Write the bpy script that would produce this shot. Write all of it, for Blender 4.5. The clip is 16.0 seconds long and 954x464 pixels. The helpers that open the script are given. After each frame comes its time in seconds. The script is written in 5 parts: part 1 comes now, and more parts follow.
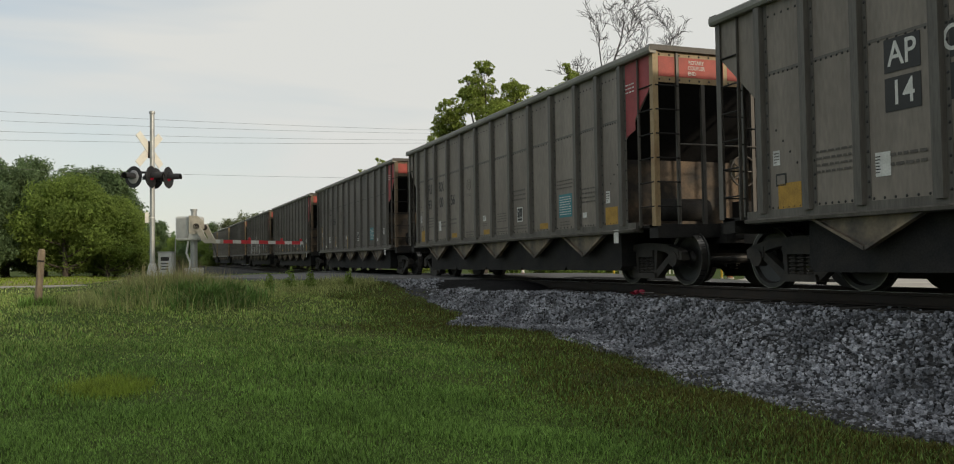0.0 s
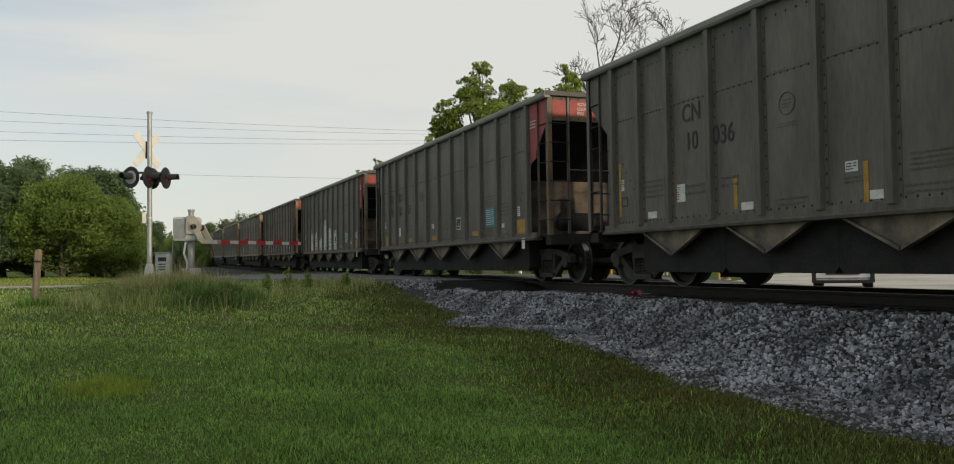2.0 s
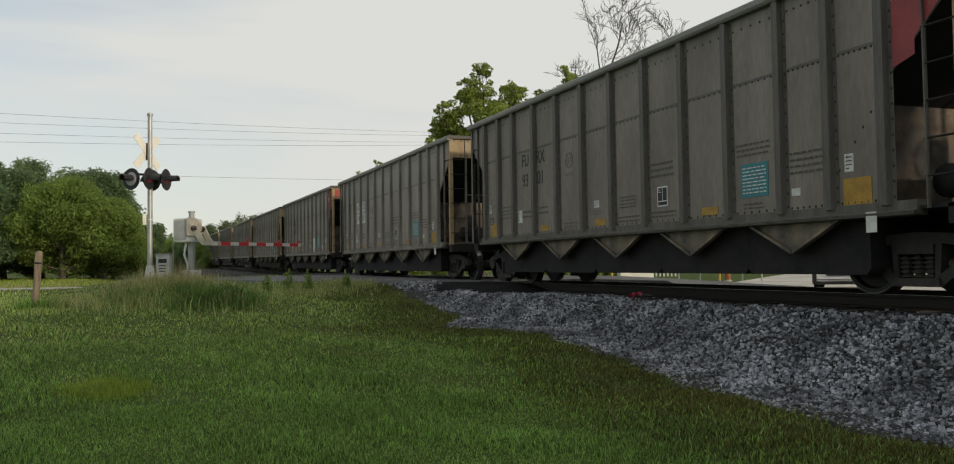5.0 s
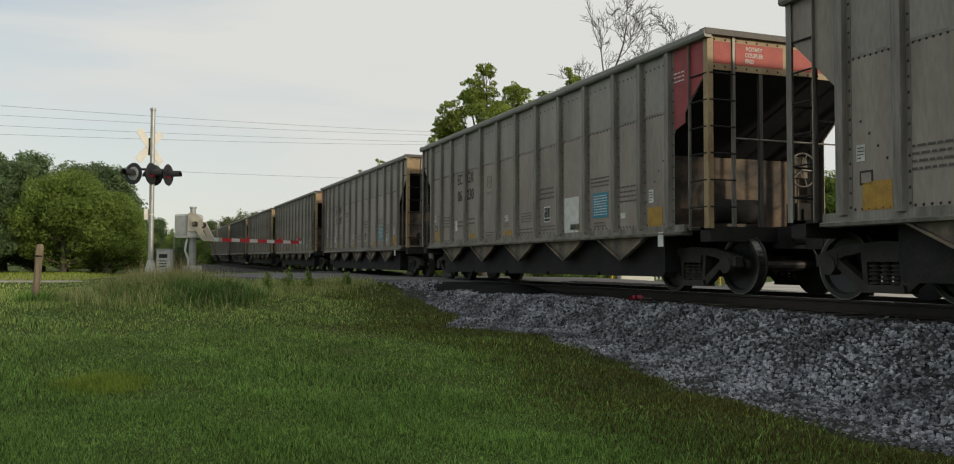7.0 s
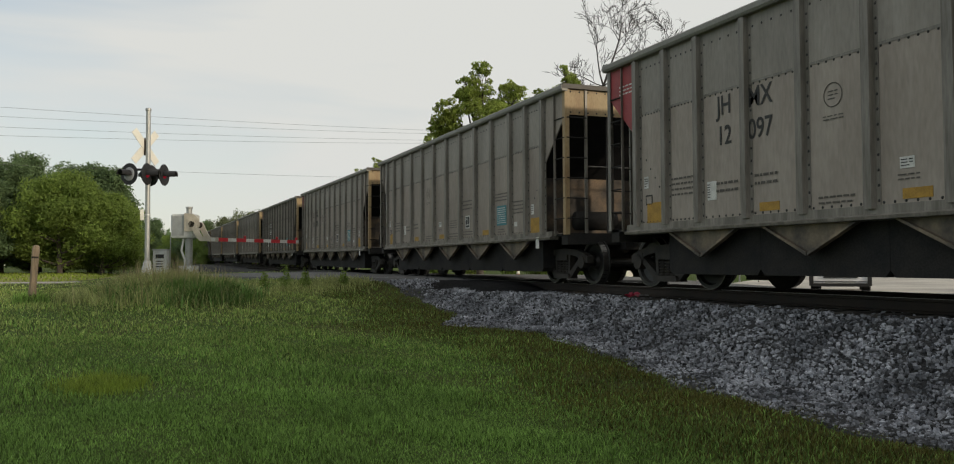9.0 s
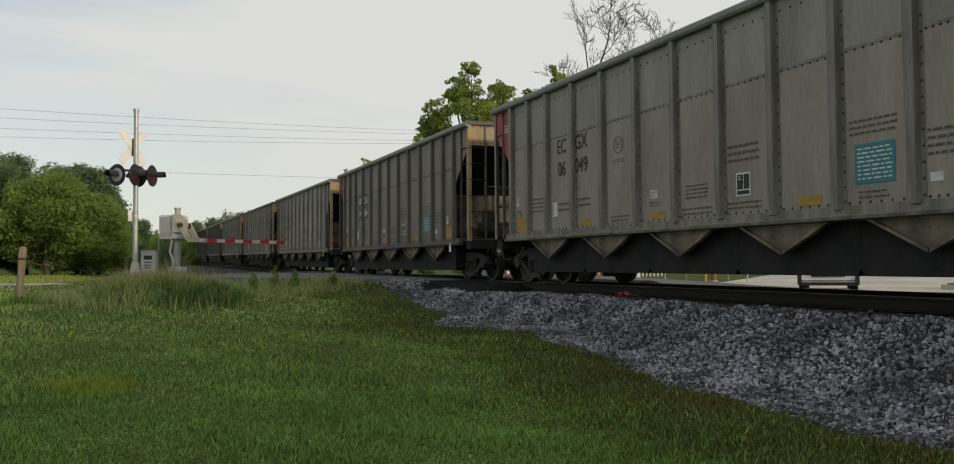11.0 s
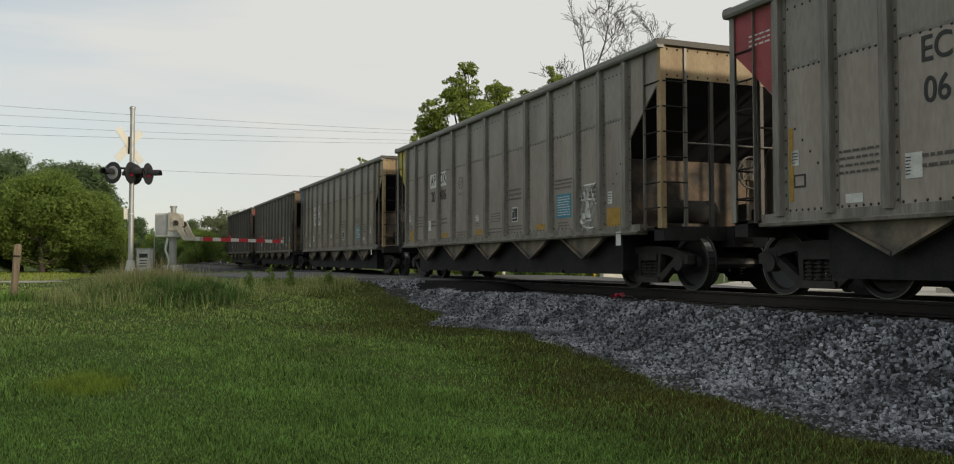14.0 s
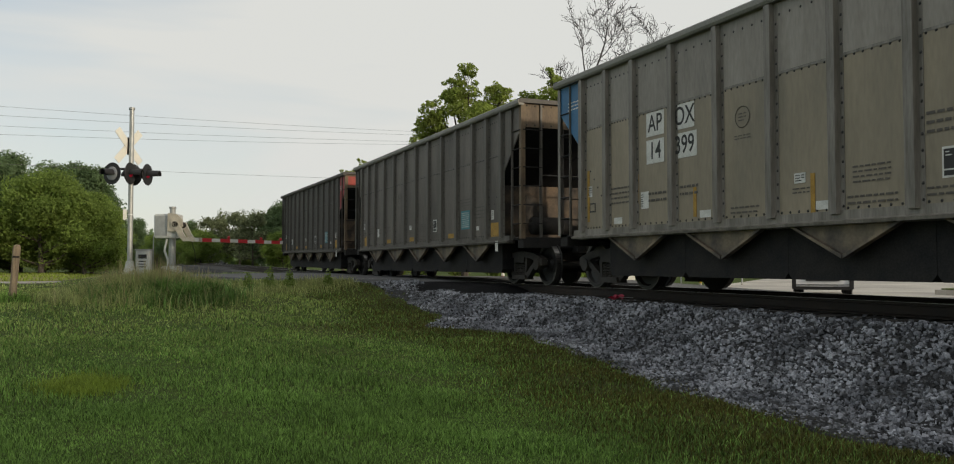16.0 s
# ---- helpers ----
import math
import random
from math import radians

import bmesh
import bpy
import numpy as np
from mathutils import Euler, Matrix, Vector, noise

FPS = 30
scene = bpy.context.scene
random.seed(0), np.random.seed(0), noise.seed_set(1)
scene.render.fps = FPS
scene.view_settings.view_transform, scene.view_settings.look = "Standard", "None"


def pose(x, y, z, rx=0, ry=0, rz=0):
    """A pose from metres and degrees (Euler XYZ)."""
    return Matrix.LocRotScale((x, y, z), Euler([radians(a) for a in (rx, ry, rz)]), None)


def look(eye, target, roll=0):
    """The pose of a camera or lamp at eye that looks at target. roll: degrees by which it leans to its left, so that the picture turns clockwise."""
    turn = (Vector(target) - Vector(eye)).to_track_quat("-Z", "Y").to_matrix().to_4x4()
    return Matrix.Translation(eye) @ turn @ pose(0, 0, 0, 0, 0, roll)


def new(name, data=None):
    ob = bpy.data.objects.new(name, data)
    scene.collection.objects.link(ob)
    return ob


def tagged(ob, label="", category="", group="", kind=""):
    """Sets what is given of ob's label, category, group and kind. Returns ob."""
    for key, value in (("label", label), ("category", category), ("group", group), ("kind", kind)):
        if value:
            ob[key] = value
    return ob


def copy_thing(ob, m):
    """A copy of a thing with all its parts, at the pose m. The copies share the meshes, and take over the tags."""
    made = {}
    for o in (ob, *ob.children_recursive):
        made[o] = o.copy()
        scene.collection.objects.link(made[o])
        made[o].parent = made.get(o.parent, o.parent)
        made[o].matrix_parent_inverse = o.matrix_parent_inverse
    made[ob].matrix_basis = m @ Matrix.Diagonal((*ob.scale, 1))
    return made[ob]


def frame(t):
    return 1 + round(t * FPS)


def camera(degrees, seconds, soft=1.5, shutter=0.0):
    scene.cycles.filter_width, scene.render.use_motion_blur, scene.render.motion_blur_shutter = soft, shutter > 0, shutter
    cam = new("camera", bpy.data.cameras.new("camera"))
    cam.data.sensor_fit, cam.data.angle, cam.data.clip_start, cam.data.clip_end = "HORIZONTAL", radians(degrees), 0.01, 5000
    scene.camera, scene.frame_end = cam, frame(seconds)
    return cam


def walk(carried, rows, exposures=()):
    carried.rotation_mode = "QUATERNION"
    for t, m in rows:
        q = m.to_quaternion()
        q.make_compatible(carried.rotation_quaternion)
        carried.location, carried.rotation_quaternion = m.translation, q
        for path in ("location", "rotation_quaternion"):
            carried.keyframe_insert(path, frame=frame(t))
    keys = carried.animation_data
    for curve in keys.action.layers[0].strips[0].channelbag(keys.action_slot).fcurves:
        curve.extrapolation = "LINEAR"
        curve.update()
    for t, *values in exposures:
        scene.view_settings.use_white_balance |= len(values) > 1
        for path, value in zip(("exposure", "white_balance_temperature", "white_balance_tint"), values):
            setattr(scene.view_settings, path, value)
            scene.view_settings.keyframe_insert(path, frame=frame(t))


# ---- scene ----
# World: y runs along the track, x to the far side of it, z up; the eye stands over the lawn.
cam = camera(57.9, 16.0, soft=1.1)
PATH = [(0, -20.933, 2.008, 0.868), (0.5, -21.624, 1.946, 0.834), (1, -21.619, 1.971, 0.820), (1.5, -20.477, 1.993, 0.800),
        (2, -21.095, 2.060, 0.804), (2.5, -22.006, 2.099, 0.714), (3, -20.770, 2.129, 0.287), (3.5, -20.206, 2.169, 0.253),
        (6, -22.014, 2.125, 0.701), (6.5, -22.320, 2.140, 0.179), (7, -21.038, 2.181, -0.127), (7.5, -20.918, 2.150, -0.048),
        (8, -19.934, 2.117, -0.123), (8.5, -20.604, 2.075, 0.111), (11, -21.925, 2.063, 0.454), (11.5, -22.365, 2.129, 0.443),
        (12, -23.545, 2.115, 0.338), (12.5, -23.112, 2.110, 0.211), (13, -22.389, 2.091, 0.129), (13.5, -23.176, 2.082, 0.067),
        (14, -22.191, 2.081, 0.083), (14.5, -21.098, 2.091, 0.115), (15, -21.176, 2.172, 0.055), (15.5, -21.852, 2.165, -0.005),
        (16, -22.242, 2.166, 0.000)]
EYE_Z = 1.5
walk(cam, [(t, pose(0, 0, EYE_Z, 90 + p, r, yaw)) for t, yaw, p, r in PATH])

RAIL_Z = 1.045         # head of the rails
TRACK_X = 9.5          # middle of the track
PITCH = 16.18          # from car to car, over the couplers
HALF = 7.25            # half a car's body
LEAD = 10.68           # far end of the first car at the start
CARS = 17


def run(t):
    """Metres that the train has gone by t."""
    return 14.238 * t - 0.0227 * t * t


def grade(y):
    """Rise of the track beyond the crossing: about one in 125."""
    return 0.008 * np.clip(np.asarray(y, float) - 32.0, 0, 110)


# ---- light ----
SUN_AZ, SUN_EL = 146.0, 13.0
world = bpy.data.worlds.new("sky")
scene.world = world
world.use_nodes = True
wn, wl = world.node_tree.nodes, world.node_tree.links
wn.clear()
w_out = wn.new("ShaderNodeOutputWorld")
w_bg = wn.new("ShaderNodeBackground")
w_sky = wn.new("ShaderNodeTexSky")
w_sky.sky_type = "NISHITA"
w_sky.sun_disc = False
w_sky.sun_elevation, w_sky.sun_rotation = radians(SUN_EL), radians(SUN_AZ)
w_sky.altitude, w_sky.dust_density = 200, 0.8
w_gain = wn.new("ShaderNodeVectorMath")
w_gain.operation = "SCALE"
w_gain.inputs["Scale"].default_value = 0.125
wl.new(w_sky.outputs[0], w_gain.inputs[0])
w_co = wn.new("ShaderNodeTexCoord")
w_map = wn.new("ShaderNodeMapping")
w_map.inputs["Scale"].default_value = (1.0, 1.3, 5.5)
w_map.inputs["Rotation"].default_value = (radians(8), radians(-14), 0)
w_map.inputs["Location"].default_value = (0.35, 0.2, 0.1)
wl.new(w_co.outputs["Generated"], w_map.inputs[0])
w_noise = wn.new("ShaderNodeTexNoise")
w_noise.inputs["Scale"].default_value = 1.25
w_noise.inputs["Detail"].default_value = 4
w_noise.inputs["Roughness"].default_value = 0.52
w_noise.inputs["Distortion"].default_value = 0.4
wl.new(w_map.outputs[0], w_noise.inputs[0])
w_ramp = wn.new("ShaderNodeValToRGB")
w_ramp.color_ramp.elements[0].position, w_ramp.color_ramp.elements[1].position = 0.41, 0.67
w_ramp.color_ramp.elements[0].color = (0.36, 0.36, 0.36, 1)
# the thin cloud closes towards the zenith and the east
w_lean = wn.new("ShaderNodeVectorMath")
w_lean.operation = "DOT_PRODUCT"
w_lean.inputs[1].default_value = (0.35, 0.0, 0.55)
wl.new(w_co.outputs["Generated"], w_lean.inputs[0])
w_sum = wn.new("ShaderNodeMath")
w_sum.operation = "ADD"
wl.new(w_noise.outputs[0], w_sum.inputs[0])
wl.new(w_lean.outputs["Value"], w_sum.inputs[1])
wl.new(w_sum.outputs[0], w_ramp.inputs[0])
w_mix = wn.new("ShaderNodeMix")
w_mix.data_type = "RGBA"
w_mix.inputs[7].default_value = (0.705, 0.71, 0.68, 1)
wl.new(w_ramp.outputs[0], w_mix.inputs[0])
wl.new(w_gain.outputs[0], w_mix.inputs[6])
wl.new(w_mix.outputs[2], w_bg.inputs[0])
w_bg.inputs[1].default_value = 1.0
wl.new(w_bg.outputs[0], w_out.inputs[0])

sun_dir = Vector((math.sin(radians(SUN_AZ)) * math.cos(radians(SUN_EL)), math.cos(radians(SUN_AZ)) * math.cos(radians(SUN_EL)), math.sin(radians(SUN_EL))))
sun = new("sun", bpy.data.lights.new("sun", "SUN"))
sun.data.energy, sun.data.angle, sun.data.color = 2.1, radians(3.0), (1.0, 0.85, 0.64)
sun.matrix_world = look(sun_dir * 200, (0, 0, 0))
scene.view_settings.exposure = 0.02


# ---- materials ----
def mat(name, base, rough=0.7, metal=0.0, vary=0.25, scale=3.0, fine=60.0, bump=0.2, stretch=(1, 1, 1), tint=None, ramp=(0.35, 0.65), random_gain=0.0, depth=0.01, spec=0.5):
    """A surface with stains at one scale and grain at another. tint: the colour of the stains."""
    m = bpy.data.materials.new(name)
    m.use_nodes = True
    n, l = m.node_tree.nodes, m.node_tree.links
    b = n["Principled BSDF"]
    b.inputs["Roughness"].default_value, b.inputs["Metallic"].default_value = rough, metal
    b.inputs["Specular IOR Level"].default_value = spec
    co = n.new("ShaderNodeTexCoord")
    mp = n.new("ShaderNodeMapping")
    mp.inputs["Scale"].default_value = stretch
    l.new(co.outputs["Object"], mp.inputs[0])
    big = n.new("ShaderNodeTexNoise")
    big.inputs["Scale"].default_value, big.inputs["Detail"].default_value = scale, 6
    l.new(mp.outputs[0], big.inputs[0])
    small = n.new("ShaderNodeTexNoise")
    small.inputs["Scale"].default_value, small.inputs["Detail"].default_value = fine, 3
    l.new(mp.outputs[0], small.inputs[0])
    rp = n.new("ShaderNodeValToRGB")
    rp.color_ramp.elements[0].position, rp.color_ramp.elements[1].position = ramp
    l.new(big.outputs[0], rp.inputs[0])
    dark = tint or tuple(c * (1 - vary) for c in base)
    mx = n.new("ShaderNodeMix")
    mx.data_type = "RGBA"
    mx.inputs[6].default_value, mx.inputs[7].default_value = (*dark, 1), (*base, 1)
    l.new(rp.outputs[0], mx.inputs[0])
    gr = n.new("ShaderNodeMapRange")
    gr.inputs[3].default_value, gr.inputs[4].default_value = 1 - vary * 0.7, 1 + vary * 0.7
    gr.inputs[1].default_value, gr.inputs[2].default_value = 0.25, 0.75
    l.new(small.outputs[0], gr.inputs[0])
    mul = n.new("ShaderNodeVectorMath")
    mul.operation = "SCALE"
    l.new(mx.outputs[2], mul.inputs[0])
    l.new(gr.outputs[0], mul.inputs["Scale"])
    last = mul
    if random_gain:
        info = n.new("ShaderNodeNewGeometry")
        rr = n.new("ShaderNodeMapRange")
        rr.inputs[3].default_value, rr.inputs[4].default_value = 1 - random_gain, 1 + random_gain
        l.new(info.outputs["Random Per Island"], rr.inputs[0])
        last = n.new("ShaderNodeVectorMath")
        last.operation = "SCALE"
        l.new(mul.outputs[0], last.inputs[0])
        l.new(rr.outputs[0], last.inputs["Scale"])
    l.new(last.outputs[0], b.inputs["Base Color"])
    if bump:
        bp = n.new("ShaderNodeBump")
        bp.inputs["Strength"].default_value, bp.inputs["Distance"].default_value = bump, depth
        l.new(small.outputs[0], bp.inputs["Height"])
        l.new(bp.outputs[0], b.inputs["Normal"])
    return m


M_SOIL = mat("lawn_soil", (0.055, 0.09, 0.02), 0.95, vary=0.4, scale=0.5, fine=30, tint=(0.065, 0.08, 0.022), bump=0.6, depth=0.03, spec=0.08)
# bed colour kept near black: it carries the shade in gaps between stones
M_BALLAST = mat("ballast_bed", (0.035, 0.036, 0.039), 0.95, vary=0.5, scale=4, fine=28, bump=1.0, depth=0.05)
M_STONE = mat("ballast_stone", (0.25, 0.258, 0.285), 0.85, vary=0.5, scale=1.4, fine=70, bump=0.5, tint=(0.115, 0.12, 0.135), ramp=(0.38, 0.60), random_gain=0.92)
M_ASPHALT = mat("asphalt", (0.10, 0.10, 0.10), 0.9, vary=0.25, scale=0.6, fine=80, bump=0.4)
M_TAR = mat("dark_asphalt", (0.009, 0.009, 0.010), 0.9, vary=0.3, scale=1.5, fine=60, bump=0.5, spec=0.08)
M_RAIL = mat("rail_steel", (0.022, 0.018, 0.015), 0.75, 0.3, vary=0.35, scale=3, fine=60, tint=(0.032, 0.022, 0.016))
M_RAILTOP = mat("rail_head", (0.35, 0.34, 0.33), 0.35, 0.9, vary=0.2, scale=2, fine=90)
M_TIE = mat("tie_wood", (0.045, 0.04, 0.035), 0.9, vary=0.4, scale=5, fine=40, stretch=(0.3, 3, 3), bump=0.6)

BODY = {
    "taupe": mat("body_taupe", (0.315, 0.275, 0.238), 0.6, 0.15, vary=0.2, scale=1.4, fine=22, stretch=(1, 1, 0.25), tint=(0.225, 0.19, 0.162), bump=0.08),
    "umber": mat("body_umber", (0.235, 0.205, 0.174), 0.6, 0.15, vary=0.22, scale=1.4, fine=22, stretch=(1, 1, 0.25), tint=(0.16, 0.137, 0.115), bump=0.08),
    "pale": mat("body_pale", (0.355, 0.312, 0.272), 0.6, 0.15, vary=0.2, scale=1.4, fine=22, stretch=(1, 1, 0.25), tint=(0.27, 0.23, 0.197), bump=0.08),
    "grey": mat("body_grey", (0.155, 0.137, 0.119), 0.6, 0.15, vary=0.22, scale=1.4, fine=22, stretch=(1, 1, 0.25), tint=(0.078, 0.069, 0.061), bump=0.08),
    "olive": mat("body_olive", (0.30, 0.252, 0.182), 0.55, 0.15, vary=0.15, scale=1.2, fine=22, stretch=(1, 1, 0.25), tint=(0.20, 0.175, 0.13), bump=0.08),
    "dark": mat("body_dark", (0.075, 0.068, 0.062), 0.65, 0.1, vary=0.25, scale=1.6, fine=22, stretch=(1, 1, 0.2), tint=(0.05, 0.045, 0.04), bump=0.08),
}
M_UPPER = mat("upper_grey", (0.305, 0.278, 0.245), 0.55, 0.15, vary=0.2, scale=1.6, fine=24, stretch=(1, 1, 0.25), tint=(0.21, 0.19, 0.166), bump=0.08)
M_TAN = mat("end_tan", (0.36, 0.27, 0.145), 0.6, vary=0.25, scale=3, fine=30, tint=(0.26, 0.17, 0.085), stretch=(1, 1, 0.4))
M_TANDARK = mat("end_tan_grimy", (0.17, 0.12, 0.07), 0.65, vary=0.3, scale=3, fine=30, tint=(0.08, 0.055, 0.035), stretch=(1, 1, 0.4))
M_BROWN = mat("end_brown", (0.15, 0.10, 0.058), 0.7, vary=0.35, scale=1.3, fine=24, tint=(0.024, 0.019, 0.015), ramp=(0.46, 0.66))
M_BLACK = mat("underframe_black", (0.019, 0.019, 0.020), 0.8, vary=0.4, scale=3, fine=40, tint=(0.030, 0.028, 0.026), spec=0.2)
# the shade under the overhanging slope sheets is put into this black
M_SLOPESHADE = mat("slope_black", (0.010, 0.010, 0.011), 0.8, vary=0.4, scale=2, fine=20, spec=0.2)
M_RED = mat("end_red", (0.40, 0.06, 0.042), 0.6, vary=0.25, scale=3, fine=40)
M_MAROON = mat("corner_red", (0.33, 0.05, 0.055), 0.6, vary=0.25, scale=3, fine=40)
M_BLUE = mat("corner_blue", (0.05, 0.17, 0.33), 0.6, vary=0.2, scale=3, fine=40)
M_YELLOW = mat("corner_yellow", (0.52, 0.42, 0.04), 0.6, vary=0.2, scale=3, fine=40)
M_AMBER = mat("amber_patch", (0.42, 0.24, 0.03), 0.6, vary=0.3, scale=6, fine=50)
M_TEAL = mat("placard_teal", (0.02, 0.20, 0.24), 0.5, vary=0.15, scale=5, fine=40, bump=0)
M_CYAN = mat("placard_blue", (0.015, 0.22, 0.33), 0.5, vary=0.15, scale=5, fine=40, bump=0)
M_WHITE = mat("stencil_white", (0.66, 0.66, 0.63), 0.6, vary=0.2, scale=6, fine=40, bump=0)
M_SPRAY = mat("spray_white", (0.62, 0.62, 0.60), 0.6, vary=0.35, scale=4, fine=30, bump=0, stretch=(1, 1, 0.3))
M_INK = mat("stencil_black", (0.02, 0.02, 0.02), 0.6, vary=0.2, scale=6, fine=40, bump=0)
M_FADED = mat("stencil_faded", (0.10, 0.088, 0.076), 0.6, vary=0.3, scale=9, fine=40, bump=0)
M_CHORD = mat("chord_grey", (0.23, 0.225, 0.20), 0.55, 0.2, vary=0.2, scale=1.5, fine=30)
M_RIB = mat("rib_grey", (0.245, 0.225, 0.20), 0.5, 0.2, vary=0.3, scale=3.5, fine=30, stretch=(1.5, 1.5, 0.2), tint=(0.13, 0.118, 0.1))
M_RIBDARK = mat("rib_dark", (0.085, 0.078, 0.07), 0.6, 0.2, vary=0.25, scale=2.5, fine=30, stretch=(1, 1, 0.2))
M_RIBGRIMY = mat("rib_grimy", (0.125, 0.115, 0.102), 0.55, 0.2, vary=0.3, scale=3.5, fine=30, stretch=(1.5, 1.5, 0.2), tint=(0.085, 0.077, 0.067))
M_HOPPER = mat("hopper_plate", (0.27, 0.21, 0.14), 0.65, vary=0.25, scale=2.5, fine=30, tint=(0.07, 0.06, 0.05))
M_WHEEL = mat("wheel_steel", (0.018, 0.017, 0.016), 0.5, 0.1, vary=0.3, scale=5, fine=40)
M_TREAD = mat("wheel_rim", (0.17, 0.165, 0.16), 0.3, 0.9, vary=0.2, scale=5, fine=40)
M_TRUCK = mat("truck_cast", (0.020, 0.018, 0.016), 0.75, vary=0.4, scale=5, fine=40, tint=(0.040, 0.033, 0.027))


# ---- mesh helpers ----
def box(bm, x0, x1, y0, y1, z0, z1):
    v = [bm.verts.new((x, y, z)) for z in (z0, z1) for y in (y0, y1) for x in (x0, x1)]
    for f in ((0, 2, 3, 1), (4, 5, 7, 6), (0, 1, 5, 4), (2, 6, 7, 3), (0, 4, 6, 2), (1, 3, 7, 5)):
        bm.faces.new([v[i] for i in f])
    return bm


def slab(bm, pts, axis, a, b):
    """A polygon pushed through from a to b along an axis; pts are the two other coordinates in order."""
    def place(p, d):
        q = list(p)
        q.insert(axis, d)
        return q
    lo, hi = [bm.verts.new(place(p, a)) for p in pts], [bm.verts.new(place(p, b)) for p in pts]
    bm.faces.new(lo)
    bm.faces.new(hi[::-1])
    for i in range(len(pts)):
        j = (i + 1) % len(pts)
        bm.faces.new((lo[i], hi[i], hi[j], lo[j]))
    bmesh.ops.recalc_face_normals(bm, faces=bm.faces)
    return bm


def rod(bm, p, q, r, r2=None, n=8, caps=True):
    p, q = Vector(p), Vector(q)
    r2 = r if r2 is None else r2
    turn = (q - p).to_track_quat("Z", "Y").to_matrix()
    rings = []
    for c, rad in ((p, r), (q, r2)):
        rings.append([bm.verts.new(c + turn @ Vector((math.cos(2 * math.pi * i / n) * rad, math.sin(2 * math.pi * i / n) * rad, 0))) for i in range(n)])
    for i in range(n):
        j = (i + 1) % n
        bm.faces.new((rings[0][i], rings[0][j], rings[1][j], rings[1][i]))
    if caps:
        bm.faces.new(rings[0][::-1])
        bm.faces.new(rings[1])
    return bm


def tube(bm, points, r, n=6):
    """One continuous tube through the points."""
    rings = []
    for i, c in enumerate(points):
        d = Vector(points[min(i + 1, len(points) - 1)]) - Vector(points[max(i - 1, 0)])
        turn = d.to_track_quat("Z", "Y").to_matrix()
        rings.append([bm.verts.new(Vector(c) + turn @ Vector((math.cos(2 * math.pi * k / n) * r, math.sin(2 * math.pi * k / n) * r, 0))) for k in range(n)])
    for a, b in zip(rings, rings[1:]):
        for k in range(n):
            bm.faces.new((a[k], a[(k + 1) % n], b[(k + 1) % n], b[k]))
    bm.faces.new(rings[0][::-1])
    bm.faces.new(rings[-1])
    return bm


def lathe(bm, profile, n=28, axis="X", caps=True):
    """profile: (along the axis, radius)."""
    rings = []
    for a, r in profile:
        ring = []
        for i in range(n):
            c, s = math.cos(2 * math.pi * i / n) * r, math.sin(2 * math.pi * i / n) * r
            ring.append(bm.verts.new({"X": (a, c, s), "Y": (c, a, s), "Z": (c, s, a)}[axis]))
        rings.append(ring)
    for k in range(len(rings) - 1):
        for i in range(n):
            j = (i + 1) % n
            bm.faces.new((rings[k][i], rings[k][j], rings[k + 1][j], rings[k + 1][i]))
    if caps:
        bm.faces.new(rings[0])
        bm.faces.new(rings[-1])
    bmesh.ops.recalc_face_normals(bm, faces=bm.faces)
    return bm


def mesh_of(name, bm, material, smooth=False):
    me = bpy.data.meshes.new(name)
    bm.to_mesh(me)
    bm.free()
    me.materials.append(material)
    if smooth:
        me.shade_smooth()
    return me


def part(name, bm, material, parent=None, label="", smooth=False, at=None):
    """One mesh object under a thing or a part."""
    me = bm if isinstance(bm, bpy.types.Mesh) else mesh_of(name, bm, material, smooth)
    ob = new(name, me)
    ob.parent = parent
    if at is not None:
        ob.matrix_local = at
    if label:
        ob["label"] = label
    return ob


def B():
    return bmesh.new()


def raw_mesh(name, verts, faces, material, smooth=False):
    me = bpy.data.meshes.new(name)
    me.from_pydata(verts, [], faces)
    me.materials.append(material)
    if smooth:
        me.shade_smooth()
    return me


CACHE = {}


def shared(key, make, material, smooth=False):
    """A mesh that alike parts share, one for each material."""
    k = (key, material.name)
    if k not in CACHE:
        CACHE[k] = mesh_of(key if isinstance(key, str) else key[0], make(), material, smooth)
    return CACHE[k]


def letters(text, size, material, wide=0.85):
    """Flat lettering as a mesh, its middle at the origin."""
    k = ("letters", text, size, material.name)
    if k not in CACHE:
        cu = bpy.data.curves.new("lettering", "FONT")
        cu.body, cu.size, cu.align_x, cu.align_y = text, size / 0.7, "CENTER", "CENTER"
        cu.offset = size * 0.012
        cu.extrude = 0.002
        tmp = bpy.data.objects.new("lettering", cu)
        me = bpy.data.meshes.new_from_object(tmp)
        for v in me.vertices:
            v.co.x *= wide
        me.materials.clear()
        me.materials.append(material)
        bpy.data.objects.remove(tmp)
        bpy.data.curves.remove(cu)
        CACHE[k] = me
    return CACHE[k]


def side_face(y, z, x):
    """On the side that looks to -x: reading towards -y."""
    return Matrix(((0, 0, -1, x), (-1, 0, 0, y), (0, 1, 0, z), (0, 0, 0, 1)))


def end_face(x, z, y):
    """On the end that looks to -y."""
    return Matrix(((1, 0, 0, x), (0, 0, -1, y), (0, 1, 0, z), (0, 0, 0, 1)))


